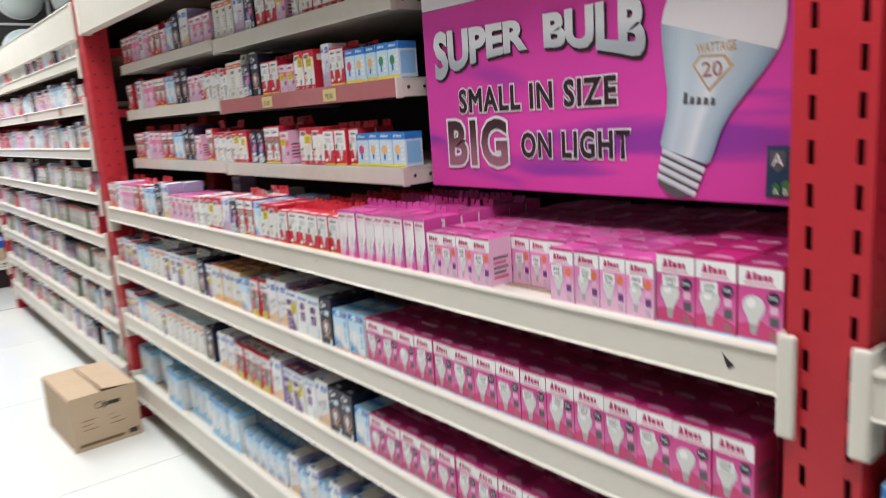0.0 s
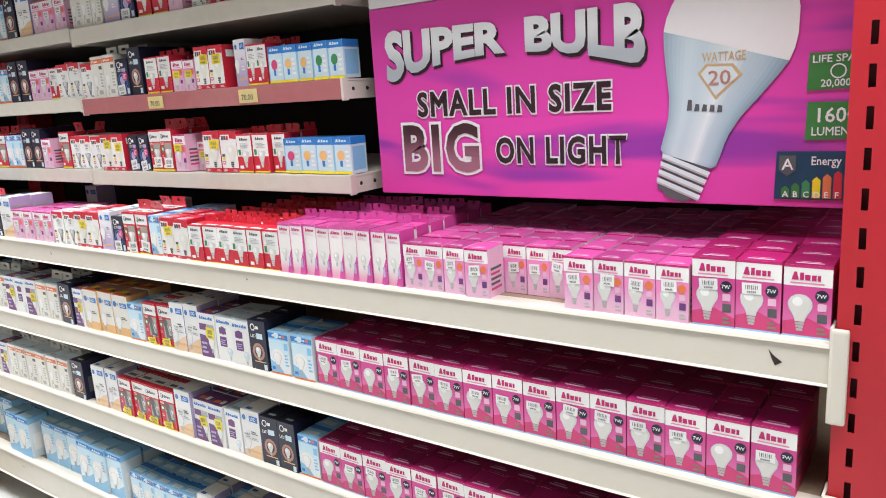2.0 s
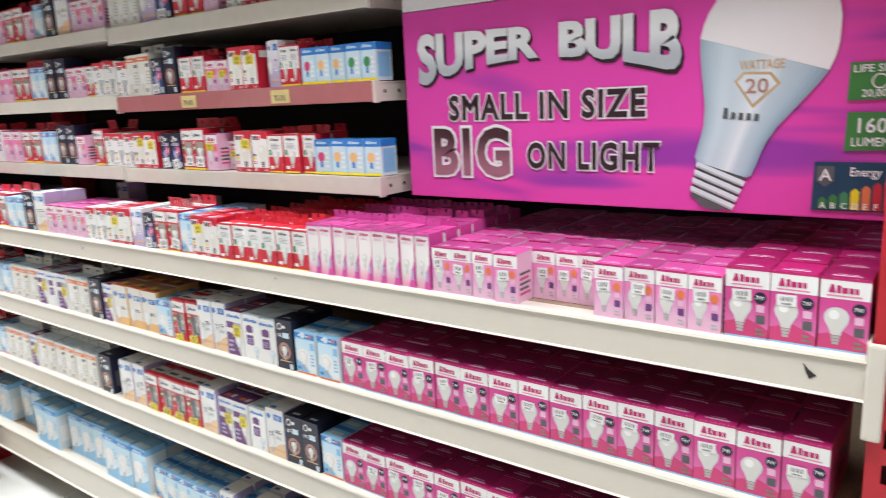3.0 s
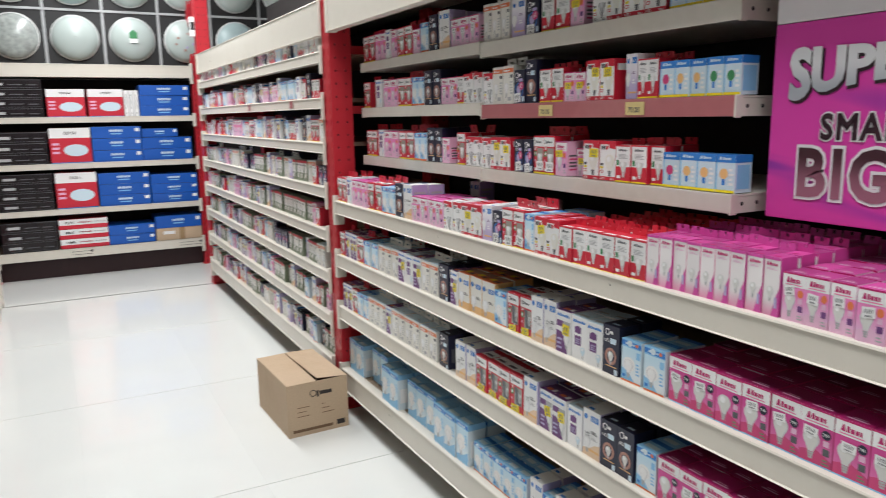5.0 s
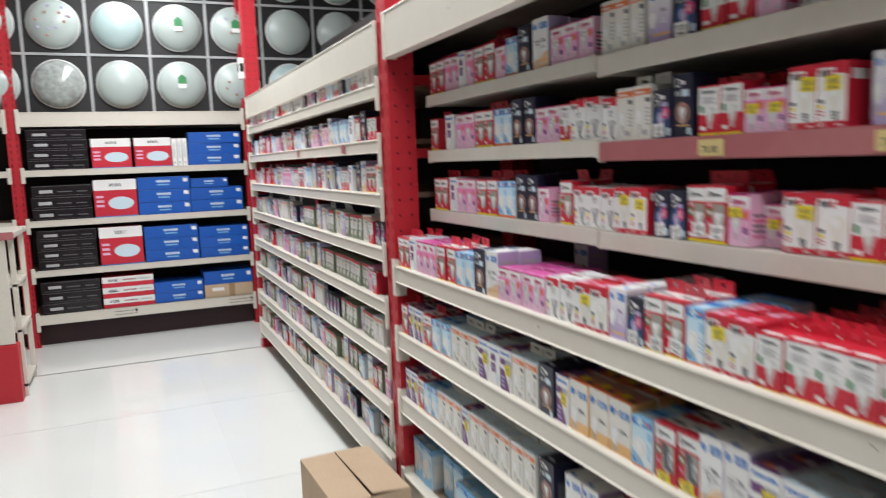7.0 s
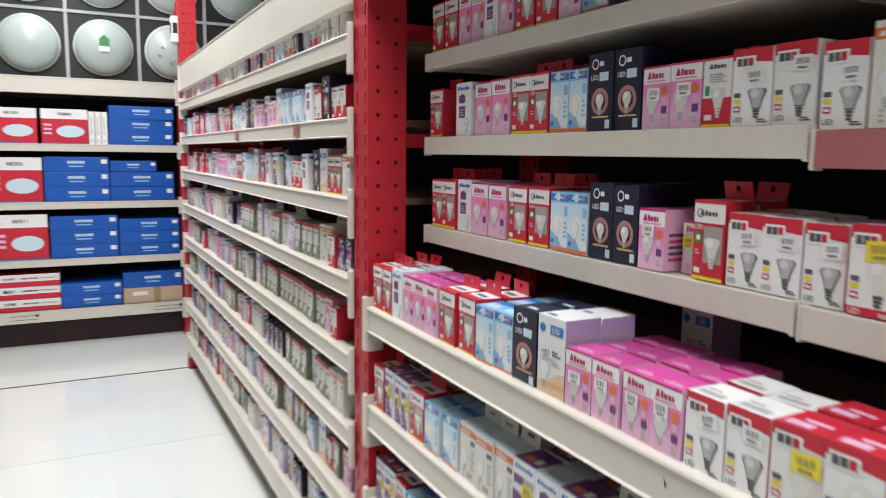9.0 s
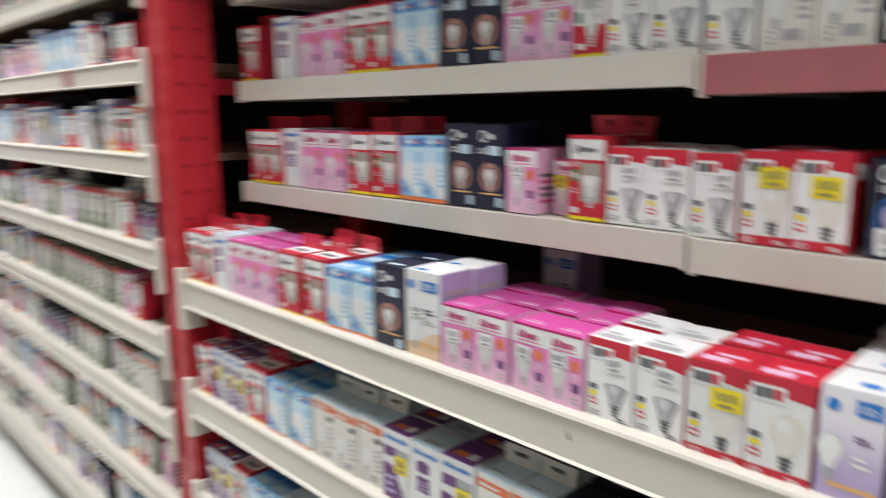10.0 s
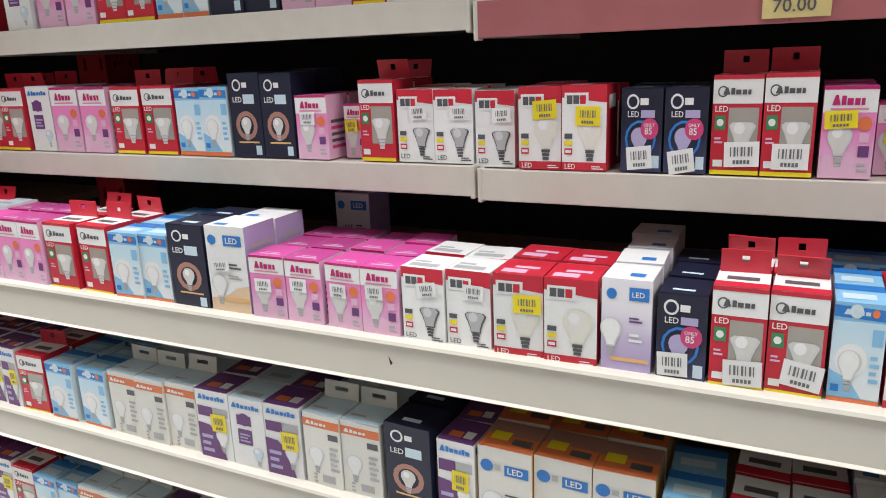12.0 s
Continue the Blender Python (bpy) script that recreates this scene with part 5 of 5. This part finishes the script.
flat_carton(-0.165, 0.602, 0.32, 0.31, PRED, "red", RL, "red lamp cartons")
for i in range(3):
    flat_carton(-0.175, 0.252 + i * 0.086, 0.385, 0.084, PRED, "strip", "red and white flat lamp carton in a stack", "flat red lamp cartons")
for i in range(3):
    flat_carton(0.558 + 0.004 * i, 1.382 + i * 0.091, 0.42, 0.09, DEEPBLUE, "blue", BL, "blue lamp cartons")
for i in range(3):
    flat_carton(0.15, 0.992 + i * 0.103, 0.40, 0.10, DEEPBLUE, "blue", BL, "blue lamp cartons")
for i in range(2):
    flat_carton(0.555, 0.992 + i * 0.103, 0.42, 0.10, DEEPBLUE, "blue", BL, "blue lamp cartons")
flat_carton(0.56, 1.199, 0.30, 0.075, DEEPBLUE, "blue", BL, "blue lamp cartons")
for i in range(3):
    flat_carton(0.17, 0.602 + i * 0.098, 0.42, 0.096, DEEPBLUE, "blue", BL, "blue lamp cartons")
for i in range(3):
    flat_carton(0.60, 0.602 + i * 0.088, 0.40, 0.086, DEEPBLUE, "blue", BL, "blue lamp cartons")
for i in range(2):
    flat_carton(0.215, 0.252 + i * 0.088, 0.385, 0.086, DEEPBLUE, "blue", BL, "blue lamp cartons")
flat_carton(0.61, 0.252, 0.40, 0.115, CARD, "brown", "brown lamp carton with white label", "brown lamp cartons")
flat_carton(0.61, 0.368, 0.40, 0.11, DEEPBLUE, "blue", BL, "blue lamp cartons")

# lamp display
GRID = material("grey_display_grid", (0.45, 0.46, 0.47), 0.5)
GLASSD = material("opal_glass_lamp", (0.47, 0.54, 0.52), 0.3, grain=0.02, scale=14, coat=0.15)
GLASSP = material("patterned_glass_lamp", (0.45, 0.49, 0.47), 0.12, grain=0.35, scale=26, bump=0.6, coat=0.5)
GLASSB = material("blue_tint_glass_lamp", (0.44, 0.57, 0.58), 0.3, grain=0.03, coat=0.15)
RIM = material("lamp_rim", (0.7, 0.71, 0.7), 0.3)
PANELY = FAR_Y + 0.10
tagged(part("display_board", Shape().box(-2.6, 2.9, PANELY, PANELY + 0.02, 1.83, 3.15, BLACK)), "black display board for ceiling lamps", "display board")
gx = [-0.575 + 0.452 * i for i in range(-4, 8)]
gz = [1.83, 2.275, 2.72, 3.15]
for x in gx:
    tagged(part("grid_bar", Shape().box(x - 0.011, x + 0.011, PANELY - 0.012, PANELY - 0.001, 1.83, 3.15, GRID, 0.002)), "grey upright bar of the lamp display grid", "grid bar", "display grid bars")
for z in gz[1:3]:
    for a, b in zip(gx[:-1], gx[1:]):
        tagged(part("grid_bar", Shape().box(a + 0.0115, b - 0.0115, PANELY - 0.012, PANELY - 0.001, z - 0.010, z + 0.010, GRID, 0.002)), "grey level bar of the lamp display grid", "grid bar", "display grid bars")


def dome_lamp(x, z, r, glass, tag, spots=0, label="round opal glass ceiling lamp on display board"):
    ob = empty("ceiling_lamp", pose(x, PANELY, z))
    tagged(ob, label, "ceiling lamp", "ceiling lamps on display")
    part("rim", Shape().lathe([(0.0, r * 0.99), (0.022, r * 1.0), (0.03, r * 0.97), (0.03, r * 0.9)], (0, 0, 0), "y", RIM, 36), ob, smooth=True)
    prof = [(0.028 + 0.085 * math.sin(a), r * 0.95 * math.cos(a)) for a in [i * math.pi / 2 / 10 for i in range(10)]] + [(0.113, 0.002)]
    part("glass_dome", Shape().lathe(prof, (0, 0, 0), "y", glass, 40), ob, smooth=True)
    if tag:
        s = Shape()
        y = -0.121
        s.box(-0.032, 0.032, y, y + 0.002, 0.0, 0.045, GREEN)
        s.face([(-0.036, y - 0.0004, 0.045), (0.036, y - 0.0004, 0.045), (0, y - 0.0004, 0.075)], GREEN)
        s.box(-0.032, 0.032, y, y + 0.002, -0.036, -0.001, WHITE)
        part("price_tag", s, ob, "green house-shaped price tag")
    rr = random.Random(spots)
    for i in range(spots):
        a, q = rr.uniform(0, 6.28), rr.uniform(0.25, 0.8)
        s = Shape()
        yy = -(0.03 + 0.085 * math.sqrt(max(0, 1 - q * q)))
        s.lathe([(0.004, 0.011), (0.006, 0.002)], (q * r * 0.95 * math.cos(a), yy, q * r * 0.95 * math.sin(a)), "y", LILAC if i % 2 else COPPER, 8)
        part("printed_motif", s, ob)
    return ob


looks = ((GLASSP, False, 0), (GLASSD, False, 0), (GLASSD, True, 0), (GLASSD, False, 9), (GLASSB, False, 0), (GLASSD, True, 0), (GLASSD, False, 0))
looks2 = ((GLASSD, False, 12), (GLASSB, False, 0), (GLASSD, True, 0), (GLASSD, True, 3), (GLASSD, False, 0), (GLASSD, False, 0), (GLASSD, True, 0))
for c in range(-4, 7):
    cx = -0.575 + 0.452 * c + 0.226
    for rix, (cz, table) in enumerate(((2.045, looks), (2.50, looks2), (2.94, looks))):
        glass, tag, spots = table[c % 7]
        dome_lamp(cx, cz, 0.19, glass, tag, spots)



# ---- low end counter at the mouth of the cross aisle ----
def end_counter():
    ob = empty("end_counter", pose(-0.62, 5.87, 0))
    tagged(ob, "cream end counter with red base and open side shelves", "counter")
    s = Shape()
    s.box(-0.9, 0, 0, 0.022, 0.355, 0.985, CREAM, 0.003)
    part("front_panel", s, ob)
    part("base", Shape().box(-0.9, 0.012, -0.012, 0.1, 0.0, 0.35, RED, 0.006), ob, "red painted kick base")
    part("top", Shape().box(-0.92, 0.05, -0.02, 0.62, 0.985, 1.02, CREAM, 0.006), ob)
    part("back_board", Shape().box(-0.9, -0.2, 0.023, 0.6, 0.0, 0.984, CREAM), ob)
    for z in (0.06, 0.40, 0.68):
        part("side_shelf", Shape().box(-0.199, 0.03, 0.101, 0.6, z, z + 0.022, CREAM, 0.003), ob)
    for y in (0.101, 0.57):
        part("side_post", Shape().box(0.0, 0.03, y, y + 0.03, 0.0, 0.984, CREAM, 0.003), ob)
    part("top_edge", Shape().box(-0.92, 0.052, -0.024, -0.0205, 0.978, 1.024, PINKLIP), ob, "reddish edge strip")
    part("emblem", Shape().lathe([(0.0, 0.03), (0.003, 0.03), (0.003, 0.001)], (-0.10, 0.0, 0.85), "y", INK, 18), ob, "dark round emblem")
    return ob


end_counter()


def post_box():
    ob = empty("wall_box", pose(X_FACE - 0.012, 6.46, 1.985))
    tagged(ob, "small white box with dark display on red upright", "control box")
    part("casing", Shape().box(-0.018, 0.02, -0.035, 0.035, 0.0, 0.15, WHITE, 0.006), ob)
    part("display", Shape().box(-0.0205, -0.0185, -0.018, 0.018, 0.05, 0.11, BLACK, 0.001), ob, "dark display window")
    side = Shape().box(-0.012, 0.014, -0.0375, -0.0355, 0.05, 0.11, BLACK)
    part("display", side, ob, "dark display window")


post_box()


# ---- price tags on the shelf lips ----
def price_tag(y, z, x=1.03, words="70.00", w=0.062, h=0.03):
    ob = part("price_tag", Shape().box(-0.0055, -0.0042, -w / 2, w / 2, 0, h, material("faded_yellow_tag", (0.72, 0.58, 0.25), 0.5, grain=0.1, stain=0.3)))
    ob.location = (x, y, z)
    tagged(ob, "faded yellow price tag on red shelf strip", "price tag", "shelf price tags")
    v, f = letter_mesh(words)
    s = Shape()
    k = s.slot(DGREY)
    s.v = [(-0.0062, 0.022 - a * 0.018, 0.006 + b * 0.018) for a, b in v]
    s.f, s.m = list(f), [k] * len(f)
    part("price", s, ob)


price_tag(1.957, 1.340)
price_tag(1.607, 1.340)


# ---- floor tiles ----
def tiles():
    s = Shape().box(0.0, 0.6, 0.0018, 1.1982, -0.004, 0.0, TILE, 0.0003)
    me = s.mesh("floor_tile")
    x_off, y_off = -0.19, 2.84
    for i in range(-6, 6):
        for j in range(-5, 6):
            ob = new("floor_tile", me)
            ob.location = (x_off + 0.6 * i, y_off + 1.2 * j + (0.020 if j >= 3 else 0), 0)
            ob.parent = floor
    part("expansion_joint", Shape().box(-3.5, 3.0, y_off + 3.6 - 0.001, y_off + 3.6 + 0.021, -0.0045, -0.002, BLACK), floor, "dark open joint between tile fields")


tiles()
